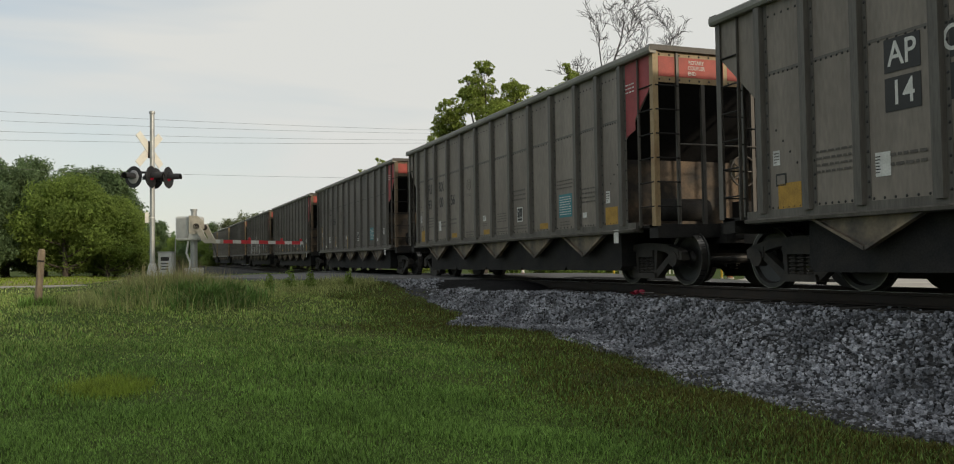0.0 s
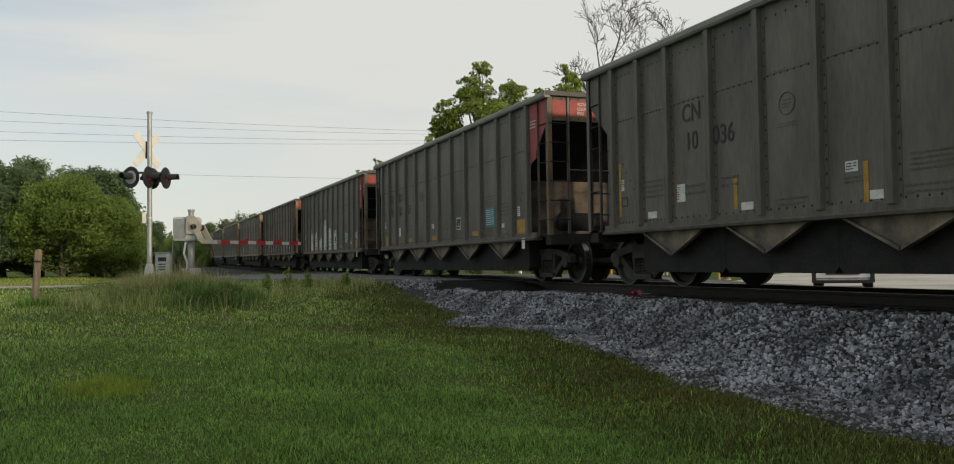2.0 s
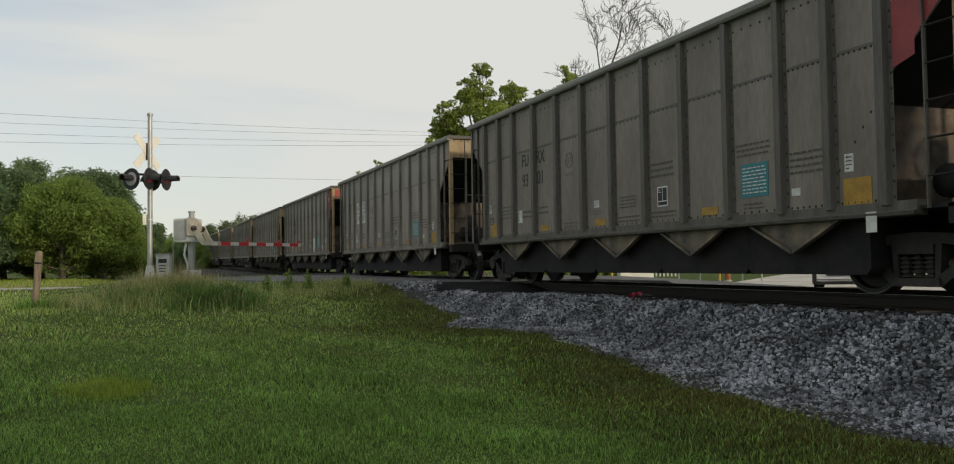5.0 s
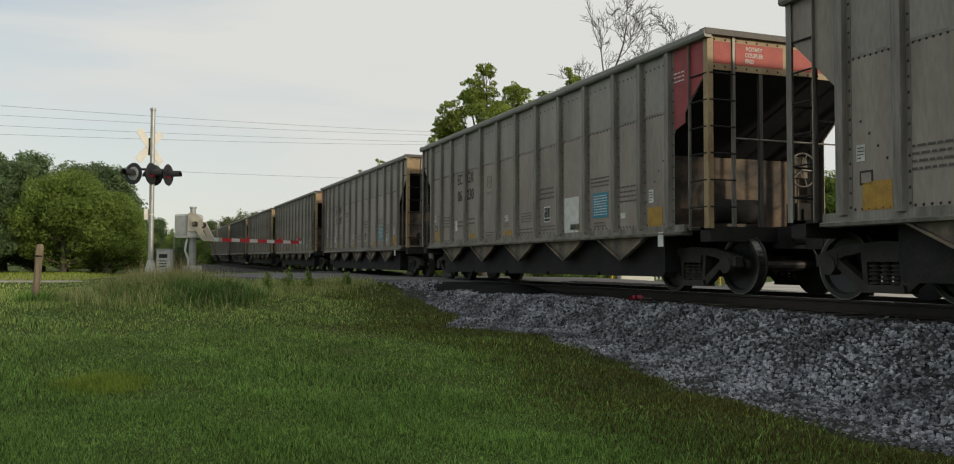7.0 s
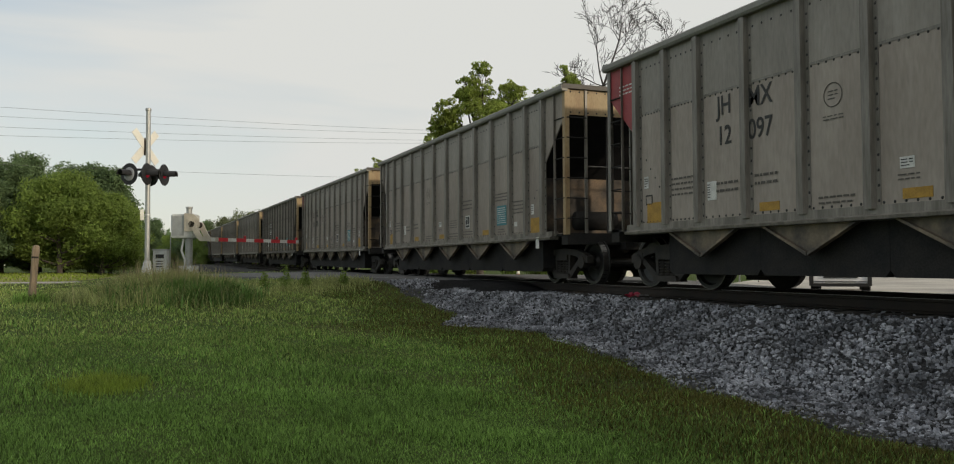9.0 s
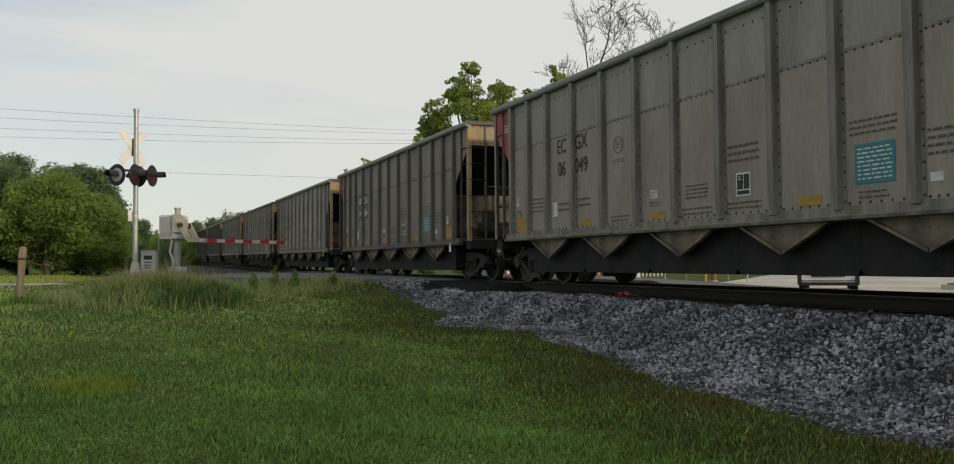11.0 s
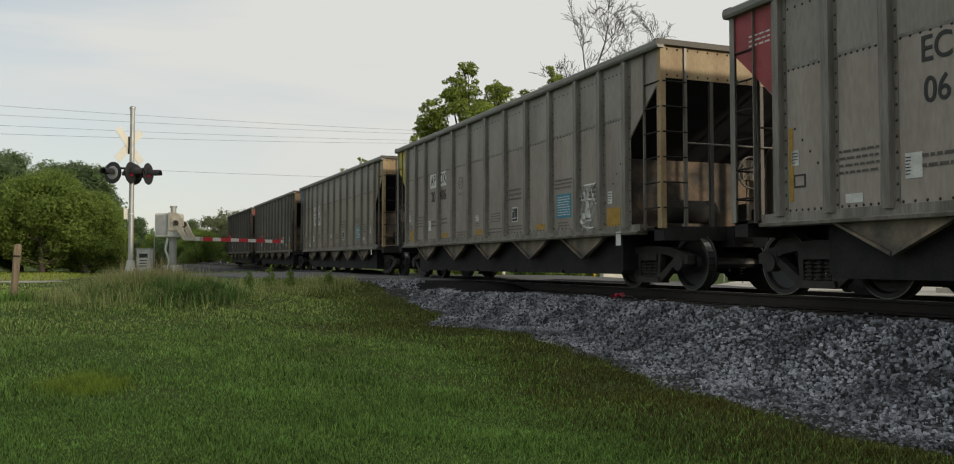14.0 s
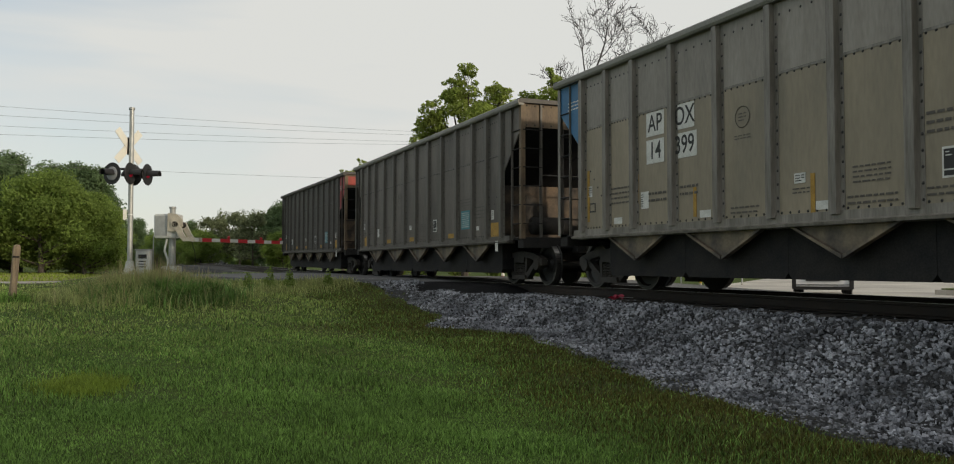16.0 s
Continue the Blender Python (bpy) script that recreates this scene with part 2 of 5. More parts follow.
# ---- ground ----
ROAD_AZ = 141.0
ROAD_C = np.array((9.5, 27.5))
ROAD_D = np.array((math.sin(radians(ROAD_AZ)), math.cos(radians(ROAD_AZ))))   # towards the far side
ROAD_N = np.array((-ROAD_D[1], ROAD_D[0]))                                   # to the far lane
ROAD_HALF = 4.0


def smooth_step(a, b, v):
    u = np.clip((v - a) / (b - a), 0, 1)
    return u * u * (3 - 2 * u)


def road_z(s):
    """Height of the road, s metres past the track towards the far side."""
    return 1.065 - 0.50 * smooth_step(2.5, 14, s) + 0.17 * smooth_step(3, 12, -s) - 0.30 * smooth_step(7, 13, -s)


def land(x, y):
    """Height of the ground without road and track."""
    x, y = np.asarray(x, float), np.asarray(y, float)
    rise = 0.0016 * np.clip(y - 2, 0, 30) ** 2
    cap = 0.82 + 0.50 * smooth_step(-3, 2, x)
    near = np.where(rise < cap * 0.6, rise, cap * (0.6 + 0.4 * np.tanh((rise / cap - 0.6) / 0.4)))
    near = near - 0.85 * smooth_step(36, 60, y) * smooth_step(-4, 3, x)
    far = 0.55 + 0 * x
    z = near + (far - near) * smooth_step(10, 12.5, x)
    z = z + 0.035 * np.sin(x * 0.9 + 1.3 * np.sin(y * 0.35)) * np.sin(y * 0.8 + 0.5) * (x < 9)
    z = z + 0.22 * np.exp(-(((x - 0.9) / 2.2) ** 2 + ((y - 21.5) / 2.0) ** 2))
    return z


def ground_z(x, y):
    x, y = np.asarray(x, float), np.asarray(y, float)
    s = (x - ROAD_C[0]) * ROAD_D[0] + (y - ROAD_C[1]) * ROAD_D[1]
    d = np.abs((x - ROAD_C[0]) * ROAD_N[0] + (y - ROAD_C[1]) * ROAD_N[1])
    w = (1 - smooth_step(ROAD_HALF + 0.3, ROAD_HALF + 3.2, d)) * smooth_step(-14, -11, s)
    z = land(x, y)
    return z * (1 - w) + (road_z(s) - 0.07) * w


def grid_mesh(name, xs, ys, fn, material):
    X, Y = np.meshgrid(xs, ys)
    Z = fn(X, Y)
    nx = len(xs)
    verts = np.stack([X.ravel(), Y.ravel(), Z.ravel()], 1).tolist()
    idx = np.arange(len(ys) * nx).reshape(len(ys), nx)
    f = np.stack([idx[:-1, :-1].ravel(), idx[:-1, 1:].ravel(), idx[1:, 1:].ravel(), idx[1:, :-1].ravel()], 1).tolist()
    return raw_mesh(name, verts, f, material, True)


gx = np.concatenate([np.linspace(-1800, -60, 14), np.linspace(-50, -12, 40), np.linspace(-11.6, 14, 129), np.linspace(15, 60, 40), np.linspace(80, 1800, 14)])
gy = np.concatenate([np.linspace(-900, -40, 10), np.linspace(-30, -2, 20), np.linspace(-1.5, 45, 187), np.linspace(46, 120, 40), np.linspace(140, 2500, 16)])
ground = new("ground", grid_mesh("ground", gx, gy, ground_z, M_SOIL))
tagged(ground, "shaded green lawn rising gently to the level crossing", "ground", kind="structure")


def ballast_top(x, y=0.0):
    wide = 1.40 + 1.15 * smooth_step(13, 20, np.asarray(y, float)) * (np.asarray(x) < TRACK_X)
    return 0.80 + grade(y) - 0.60 * np.clip(np.abs(x - TRACK_X) - wide, 0, None)


rng = np.random.default_rng(7)


def toe(y):
    """Where the stones end and the grass begins."""
    y = np.asarray(y, float)
    return 6.30 - 0.95 * np.exp(-((y - 15.9) / 1.1) ** 2) + 0.12 * np.exp(-((y - 12.8) / 1.2) ** 2) - 0.72 * np.exp(-((y - 6.6) / 3.0) ** 2) - 0.4 * np.exp(-((y - 24.5) / 1.0) ** 2) + 0.08 * np.sin(y * 1.9 + 0.6) + 0.05 * np.sin(y * 4.3)



def ballast_z(X, Y):
    near = (Y > -2) & (Y < 45)
    spill = np.where(X > toe(Y), ground_z(X, Y) + 0.012, -1.0)
    return np.maximum(ballast_top(X, Y), spill) + near * (0.012 * np.sin(X * 9 + Y * 3.1) * np.sin(Y * 7.3 - X * 2) + 0.008 * rng.standard_normal(X.shape))


by = np.concatenate([np.linspace(-320, -4, 20), np.linspace(-3, 30, 331), np.linspace(31, 60, 60), np.linspace(70, 600, 20)])
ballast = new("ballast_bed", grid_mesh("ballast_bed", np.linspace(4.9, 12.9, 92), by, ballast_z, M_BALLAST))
tagged(ballast, "crushed-stone ballast bank under the rails, darkened for gap shade", "ballast", kind="structure")

# bare brownish strip between lawn and stones
M_VERGE = mat("verge_soil", (0.06, 0.068, 0.02), 0.95, vary=0.4, scale=1.2, fine=30, tint=(0.055, 0.06, 0.02), bump=0.6, depth=0.03, spec=0.08)
vy = np.linspace(-2, 24, 105)
vv_, vf_ = [], []
for k, yy in enumerate(vy):
    for j, o in enumerate((-1.35, -0.9, -0.4, 0.15)):
        xx = float(toe(yy)) + o + 0.18 * math.sin(yy * 1.7 + j) * (j < 3)
        vv_.append((xx, yy, float(ground_z(xx, yy)) + (0.008 if 0 < j else -0.03)))
        if k and j:
            a = k * 4 + j
            vf_.append((a - 5, a - 4, a, a - 1))
tagged(new("dirt_verge", raw_mesh("dirt_verge", vv_, vf_, M_VERGE, True)), "brownish thin soil strip beside the ballast", "verge", kind="structure")

# road
ss = np.concatenate([np.linspace(-12, 30, 85), np.linspace(32, 120, 20)])
rv, rf = [], []
for k, s in enumerate(ss):
    for j, o in enumerate((-ROAD_HALF - 0.25, -ROAD_HALF, -2, 0, 2, ROAD_HALF, ROAD_HALF + 0.25)):
        p = ROAD_C + ROAD_D * s + ROAD_N * o
        rv.append((p[0], p[1], float(road_z(s)) + (0.03 * (1 - (o / ROAD_HALF) ** 2) if abs(o) <= ROAD_HALF else -0.25)))
        if k and j:
            a = k * 7 + j
            rf.append((a - 8, a - 1, a, a - 7)[::-1])
road = new("road", raw_mesh("road", rv, rf, M_ASPHALT, False))
tagged(road, "worn grey asphalt road crossing the track at a slant", "road", kind="structure")

# rails and ties
track = tagged(new("track"), "rusty steel rails on dark wooden ties", "railway track", kind="structure")
RAIL_PROFILE = [(-0.07, 0), (0.07, 0), (0.07, 0.012), (0.012, 0.03), (0.012, 0.13), (0.036, 0.14), (0.036, 0.165), (0.028, 0.172), (-0.028, 0.172), (-0.036, 0.165), (-0.036, 0.14), (-0.012, 0.13), (-0.012, 0.03), (-0.07, 0.012)]
def along_track(bm):
    """Lifts what was built level to the track's grade."""
    for v in bm.verts:
        v.co.z += float(grade(v.co.y))
    return bm


def track_bar(profile):
    bm = B()
    for y0, y1 in ((-330, 32), (32, 142), (142, 600)):
        slab(bm, profile, 1, y0, y1)
    return along_track(bm)


for dx in (-0.7535, 0.7535):
    r = part("rail", track_bar([(TRACK_X + dx + a, RAIL_Z - 0.172 + b) for a, b in RAIL_PROFILE]), M_RAIL, track)
    x0, x1 = TRACK_X + dx - 0.026, TRACK_X + dx + 0.026
    part("rail_head", track_bar([(x0, RAIL_Z - 0.001), (x1, RAIL_Z - 0.001), (x1, RAIL_Z + 0.003), (x0, RAIL_Z + 0.003)]), M_RAILTOP, r, "polished running surface")
tie_me = mesh_of("tie", box(B(), -1.3, 1.3, -0.11, 0.11, -0.16, 0), M_TIE)
for i in range(150):
    y = -4 + i * 0.52
    part("tie", tie_me, None, track, at=pose(TRACK_X + random.uniform(-0.03, 0.03), y, RAIL_Z - 0.185 + float(grade(y)), 0, 0, random.uniform(-0.8, 0.8)))


# ---- the train ----
RIBS = [6.25, 5.38, 4.50] + [4.50 - 1.1175 * k for k in range(1, 8)] + [-4.44, -5.32, -6.18]
SIDE_X, Z0, Z1 = 1.53, 1.055, 3.95
VEES = (-4.57, -2.30, -0.03, 2.24, 4.51)


def wheelset_mesh():
    bm = B()
    rod(bm, (-1.02, 0, 0), (1.02, 0, 0), 0.085, n=12)
    for s in (-1, 1):
        prof = [(0.66, 0.10), (0.655, 0.36), (0.665, 0.485), (0.69, 0.485), (0.70, 0.462), (0.815, 0.452), (0.815, 0.385), (0.76, 0.36), (0.73, 0.16), (0.80, 0.13), (0.80, 0.10)]
        lathe(bm, [(s * a, r) for a, r in prof])
        for k in range(3):
            a = k * 2.09
            box(bm, min(s * 0.985, s * 1.03), max(s * 0.985, s * 1.03), math.cos(a) * 0.06 - 0.015, math.cos(a) * 0.06 + 0.015, math.sin(a) * 0.06 - 0.015, math.sin(a) * 0.06 + 0.015)
    return bm


def wheelset():
    """The wheelset's mesh, with the running bands polished."""
    if "wheelset" not in CACHE:
        bm = wheelset_mesh()
        dark = len(bm.faces)
        for s in (-1, 1):
            lathe(bm, [(s * 0.705, 0.445), (s * 0.705, 0.4625), (s * 0.816, 0.4535), (s * 0.816, 0.44)], 32, caps=False)
        bm.faces.ensure_lookup_table()
        for f in bm.faces[dark:]:
            f.material_index = 1
        me = mesh_of("wheelset", bm, M_WHEEL)
        me.materials.append(M_TREAD)
        CACHE["wheelset"] = me
    return CACHE["wheelset"]


def frame_mesh():
    """A cast truck side: bow-shaped, with two openings and the spring seat."""
    bm = B()
    top = [(-1.12, 0.58), (-0.98, 0.64), (-0.62, 0.72), (0, 0.76), (0.62, 0.72), (0.98, 0.64), (1.12, 0.58), (1.12, 0.44), (0.96, 0.46), (0.62, 0.58), (0.36, 0.62), (-0.36, 0.62), (-0.62, 0.58), (-0.96, 0.46), (-1.12, 0.44)]
    slab(bm, top, 0, -0.07, 0.07)
    slab(bm, [(-0.86, 0.50), (-0.74, 0.54), (-0.28, 0.24), (-0.34, 0.12)], 0, -0.06, 0.06)
    slab(bm, [(0.86, 0.50), (0.74, 0.54), (0.28, 0.24), (0.34, 0.12)], 0, -0.06, 0.06)
    slab(bm, [(-0.36, 0.12), (0.36, 0.12), (0.33, 0.22), (-0.33, 0.22)], 0, -0.11, 0.11)
    for s in (-1, 1):
        slab(bm, [(s * 0.36, 0.64), (s * 0.27, 0.64), (s * 0.25, 0.20), (s * 0.32, 0.20)], 0, -0.06, 0.06)
        rod(bm, (-0.10, s * 0.889, 0.46), (0.06, s * 0.889, 0.46), 0.13, n=14)
        box(bm, -0.08, 0.06, s * 0.889 - 0.15, s * 0.889 + 0.15, 0.46, 0.62)
    box(bm, -0.09, 0.09, -0.26, 0.26, 0.50, 0.62)
    return bm


def spring_mesh():
    """One coil spring, as a ribbed body."""
    prof = [(0.215, 0.02)]
    for k in range(5):
        z = 0.240 + k * 0.053
        prof += [(z - 0.02, 0.055), (z - 0.01, 0.082), (z + 0.01, 0.082), (z + 0.02, 0.055)]
    return lathe(B(), prof + [(0.50, 0.02)], 8, "Z")


def rivets(points, axis=0):
    """Small round heads on a side plate, outwards along -x or -y."""
    bm = B()
    for p in points:
        ring, r, h = [], 0.020, 0.013
        for i in range(6):
            a = i * math.pi / 3
            q = (p[0], p[1] + math.cos(a) * r, p[2] + math.sin(a) * r) if axis == 0 else (p[0] + math.cos(a) * r, p[1], p[2] + math.sin(a) * r)
            ring.append(bm.verts.new(q))
        top = bm.verts.new((p[0] - h * (axis == 0), p[1] - h * (axis == 1), p[2]))
        for i in range(6):
            bm.faces.new((ring[i], ring[(i + 1) % 6], top))
    return bm


def side_sheet(s):
    pts = [(-7.2, Z1), (-7.2, 3.46), (-6.12, 2.43), (-6.12, Z0), (6.12, Z0), (6.12, 2.43), (7.2, 3.46), (7.2, Z1)]
    return slab(B(), pts, 0, s * SIDE_X, s * (SIDE_X - 0.025))


def rib_mesh():
    """A channel rib with its two flanges, on the -x side, foot at the origin."""
    bm = B()
    h = Z1 - Z0 - 0.02
    slab(bm, [(-0.075, -0.055), (-0.075, 0.055), (0.0, 0.075), (0.0, -0.075)], 2, 0, h)
    box(bm, -0.008, 0.0, -0.135, 0.135, 0, h)
    return bm


def hopper_mesh():
    bm = B()
    slab(bm, [(-1.132, 1.05), (1.132, 1.05), (1.132, 0.34), (1.06, 0.26), (-1.06, 0.26), (-1.132, 0.34)], 0, -1.32, 1.32)
    return bm


def vee_mesh():
    """The end plate of a hopper pocket, pointing down, with turned-out lips."""
    bm = B()
    slab(bm, [(-0.98, 1.0), (0.98, 1.0), (0.06, 0.55), (-0.06, 0.55)], 0, -0.012, 0.012)
    for s in (-1, 1):
        slab(bm, [(s * 1.0, 1.0), (s * 0.93, 1.0), (s * 0.01, 0.575), (s * 0.01, 0.53)], 0, -0.075, 0.012)
    return bm


def ladder_post(h, w=0.05):
    bm = B()
    box(bm, -w / 2, w / 2, -0.008, 0.008, 0, h)
    box(bm, -w / 2, -w / 2 + 0.012, -0.008, 0.045, 0, h)
    return bm


def lettering(car, text, size, material, m, name="lettering"):
    return part(name, letters(text, size, material), None, car, at=m)


def plate(car, name, w, h, material, m, label=""):
    return part(name, shared((name, w, h), lambda: box(B(), -w / 2, w / 2, -h / 2, h / 2, -0.002, 0.003), material), None, car, label, at=m)


def bars(car, name, rows, w, h, material, m):
    """Small writing that cannot be read, as bars."""
    def make():
        bm, rr = B(), random.Random(int(w * 1000 + rows))
        for k in range(rows):
            z = h / 2 - (k + 0.5) * h / rows
            x = -w / 2
            while x < w / 2 - 0.03:
                step = min(rr.uniform(0.04, 0.12), w / 2 - x)
                box(bm, x, x + step, z - h / rows * 0.17, z + h / rows * 0.17, 0.003, 0.005)
                x += step + 0.025
        return bm
    return tagged(part(name, shared((name, rows, w, h), make, material), None, car, at=m), kind="stuff")


def coal_car(k, look_of):
    body, rib = BODY[look_of["body"]], {"dark": M_RIBDARK, "grey": M_RIBGRIMY, "umber": M_RIBGRIMY}.get(look_of["body"], M_RIB)
    tan = M_TANDARK if look_of["body"] in ("grey", "dark") else M_TAN
    car = tagged(new("hopper_car"), look_of["label"], "freight car", group="cars of the coal train")
    for s in (-1, 1):
        sheet = part("side_sheet", shared(("side_sheet", s), lambda: side_sheet(s), body), None, car)
        for i, y in enumerate(RIBS):
            m = pose(s * SIDE_X, y, Z0 + 0.01) if s < 0 else pose(s * SIDE_X, y, Z0 + 0.01, 0, 0, 180)
            part("rib", shared("rib", rib_mesh, rib), None, car, at=m)
        part("top_chord", shared(("top_chord", s), lambda: slab(B(), [(s * 1.50, Z1 - 0.02), (s * 1.62, Z1 - 0.02), (s * 1.64, Z1 + 0.02), (s * 1.64, Z1 + 0.09), (s * 1.60, Z1 + 0.12), (s * 1.50, Z1 + 0.12)], 1, -7.27, 7.27), M_CHORD if look_of["body"] != "dark" else M_RIBDARK), None, car)
        part("side_sill", shared(("side_sill", s), lambda: slab(B(), [(s * 1.40, 0.93), (s * 1.60, 0.94), (s * 1.61, 0.98), (s * 1.55, 1.0), (s * 1.55, Z0 + 0.05), (s * 1.40, Z0 + 0.05)], 1, -6.6, 6.6), rib), None, car)
        for y in VEES:
            part("hopper_plate", shared("hopper_plate", vee_mesh, M_HOPPER), None, car, at=pose(s * 1.46, y, 0, 0, 0, 0 if s < 0 else 180))
    pts = [(-SIDE_X - 0.009, RIBS[i] - 0.108, Z0 + 0.1 + j * 0.178) for i in range(13) for j in range(15)]
    pts += [(-SIDE_X - 0.001, y, 2.955) for i in range(12) for y in np.linspace(RIBS[i] - 0.17, RIBS[i + 1] + 0.17, 7)]
    pts += [(-SIDE_X - 0.001, y, Z0 + 0.075) for i in range(12) for y in np.linspace(RIBS[i] - 0.17, RIBS[i + 1] + 0.17, 6)]
    pts += [(-SIDE_X - 0.001, s * (5.98 - j * 0.13), 2.18 - j * 0.16) for s in (-1, 1) for j in range(6)]
    pts += [(-SIDE_X - 0.004, y, 3.76) for i in range(12) for y in np.linspace(RIBS[i] - 0.17, RIBS[i + 1] + 0.17, 5)]
    tagged(part("rivets", shared("rivets", lambda: rivets(pts), M_INK), None, car), kind="stuff")
    if look_of["body"] in ("olive", "taupe", "pale"):
        part("upper_sheet", shared("upper_sheet", lambda: box(B(), -SIDE_X - 0.004, -SIDE_X + 0.004, -6.1, 6.1, 3.002, Z1 - 0.03), M_UPPER), None, car)
    part("seam", shared("seam", lambda: box(B(), -SIDE_X - 0.006, -SIDE_X + 0.01, -6.1, 6.1, 2.965, 3.0), rib), None, car)
    for y in VEES:
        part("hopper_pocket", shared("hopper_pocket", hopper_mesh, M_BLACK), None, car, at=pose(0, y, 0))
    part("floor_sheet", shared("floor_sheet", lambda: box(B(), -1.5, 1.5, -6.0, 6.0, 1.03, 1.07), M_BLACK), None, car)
    part("center_sill", shared("center_sill", lambda: box(B(), -0.26, 0.26, -7.4, 7.4, 0.72, 1.06), M_BLACK), None, car)
    for e in (-1, 1):
        part("slope_sheet", shared(("slope_sheet", e), lambda: slab(B(), [(e * 7.19, 3.46), (e * 7.19, 3.50), (e * 5.9, 2.31), (e * 5.9, 2.27)], 0, -1.5, 1.5), M_SLOPESHADE), None, car)
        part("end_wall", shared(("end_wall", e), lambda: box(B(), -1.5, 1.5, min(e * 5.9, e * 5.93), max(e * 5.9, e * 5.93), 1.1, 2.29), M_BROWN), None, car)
        part("end_panel", shared(("end_panel", e), lambda: box(B(), -1.5, 1.5, min(e * 7.17, e * 7.2), max(e * 7.17, e * 7.2), 3.46, Z1 + 0.06), tan), None, car)
        part("end_chord", shared(("end_chord", e), lambda: box(B(), -1.62, 1.62, min(e * 7.12, e * 7.28), max(e * 7.12, e * 7.28), Z1 + 0.03, Z1 + 0.122), M_RIBDARK), None, car)
        if e < 0 and look_of["end"] == "red":
            for x0, x1 in ((-1.42, -1.10), (-1.01, -0.10), (-0.02, 0.96), (1.09, 1.42)):
                part("red_plate", shared(("red_plate", x0), lambda: box(B(), x0, x1, -7.205, -7.198, 3.56, Z1 - 0.05), M_RED), None, car, "red painted end plate")
        part("end_sill", shared(("end_sill", e), lambda: box(B(), -1.5, 1.5, min(e * 6.95, e * 7.22), max(e * 6.95, e * 7.22), 0.82, 1.05), M_BLACK), None, car)
        part("end_platform", shared(("end_platform", e), lambda: box(B(), -1.5, 1.5, min(e * 5.95, e * 7.2), max(e * 5.95, e * 7.2), 1.0, 1.04), M_BLACK), None, car)
        for s in (-1, 1):
            part("corner_post", shared("corner_post", lambda: slab(B(), [(-0.05, -0.06), (0.05, -0.06), (0.05, -0.045), (-0.035, -0.045), (-0.035, 0.05), (-0.05, 0.05)], 2, 0, Z1 - 0.95), tan if e < 0 else rib), None, car, at=pose(s * 1.50, e * 7.17, 1.02, 0, 0, {(-1, -1): 0, (1, -1): 90, (1, 1): 180, (-1, 1): 270}[(s, e)]))
            part("ladder_post", shared("ladder_post", lambda: ladder_post(Z1 - 1.0), rib), None, car, at=pose(s * 1.53, e * 6.74, 1.0, 0, 0, 90))
            part("ladder_post", shared("ladder_post", lambda: ladder_post(Z1 - 1.0), rib), None, car, at=pose(s * 1.06, e * 7.22, 1.05))
            part("end_post", shared("end_post", lambda: ladder_post(Z1 - 1.0, 0.07), M_RIBDARK), None, car, at=pose(s * 0.52, e * 7.18, 1.05))
            for j in range(6):
                z = 1.35 + j * 0.41
                part("rung", shared("rung_side", lambda: rod(B(), (0, -0.24, 0), (0, 0.24, 0), 0.013, n=6), M_BLACK), None, car, at=pose(s * 1.545, e * 6.96, z))
                part("rung", shared("rung_end", lambda: rod(B(), (-0.23, 0, 0), (0.23, 0, 0), 0.013, n=6), M_BLACK), None, car, at=pose(s * 1.28, e * 7.235, z))
        part("grab_rail", shared("grab_rail", lambda: rod(B(), (-1.05, 0, 0), (1.05, 0, 0), 0.014, n=6), rib), None, car, at=pose(0, e * 7.235, 2.41))
        coup = part("coupler", shared(("coupler", e), lambda: box(rod(B(), (0, e * 7.2, 0.86), (0, e * 7.75, 0.86), 0.085, n=8), -0.15, 0.15, min(e * 7.72, e * 8.08), max(e * 7.72, e * 8.08), 0.70, 1.0), M_TRUCK), None, car)
        part("air_hose", shared(("air_hose", e), lambda: rod(rod(B(), (0.35, e * 7.25, 0.8), (0.3, e * 7.55, 0.45), 0.025, n=6), (0.3, e * 7.55, 0.45), (0.2, e * 8.05, 0.5), 0.025, n=6), M_INK), None, car)
    # brake gear on the platform
    hw = part("brake_gear", shared("brake_gear", lambda: rod(box(B(), 0.16, 0.46, -7.12, -6.98, 1.86, 2.2), (0.3, -7.05, 1.1), (0.3, -7.05, 1.9), 0.02, n=6), M_HOPPER), None, car)
    def hand_wheel():
        bm = B()
        for i in range(20):
            a, b = i * math.pi / 10, (i + 1) * math.pi / 10
            rod(bm, (0.3 + 0.27 * math.cos(a), -7.17, 1.98 + 0.27 * math.sin(a)), (0.3 + 0.27 * math.cos(b), -7.17, 1.98 + 0.27 * math.sin(b)), 0.016, n=6)
        for i in range(5):
            a = i * math.pi * 0.4
            rod(bm, (0.3, -7.15, 1.98), (0.3 + 0.27 * math.cos(a), -7.17, 1.98 + 0.27 * math.sin(a)), 0.012, n=5)
        return bm
    part("hand_wheel", shared("hand_wheel", hand_wheel, rib), None, hw)
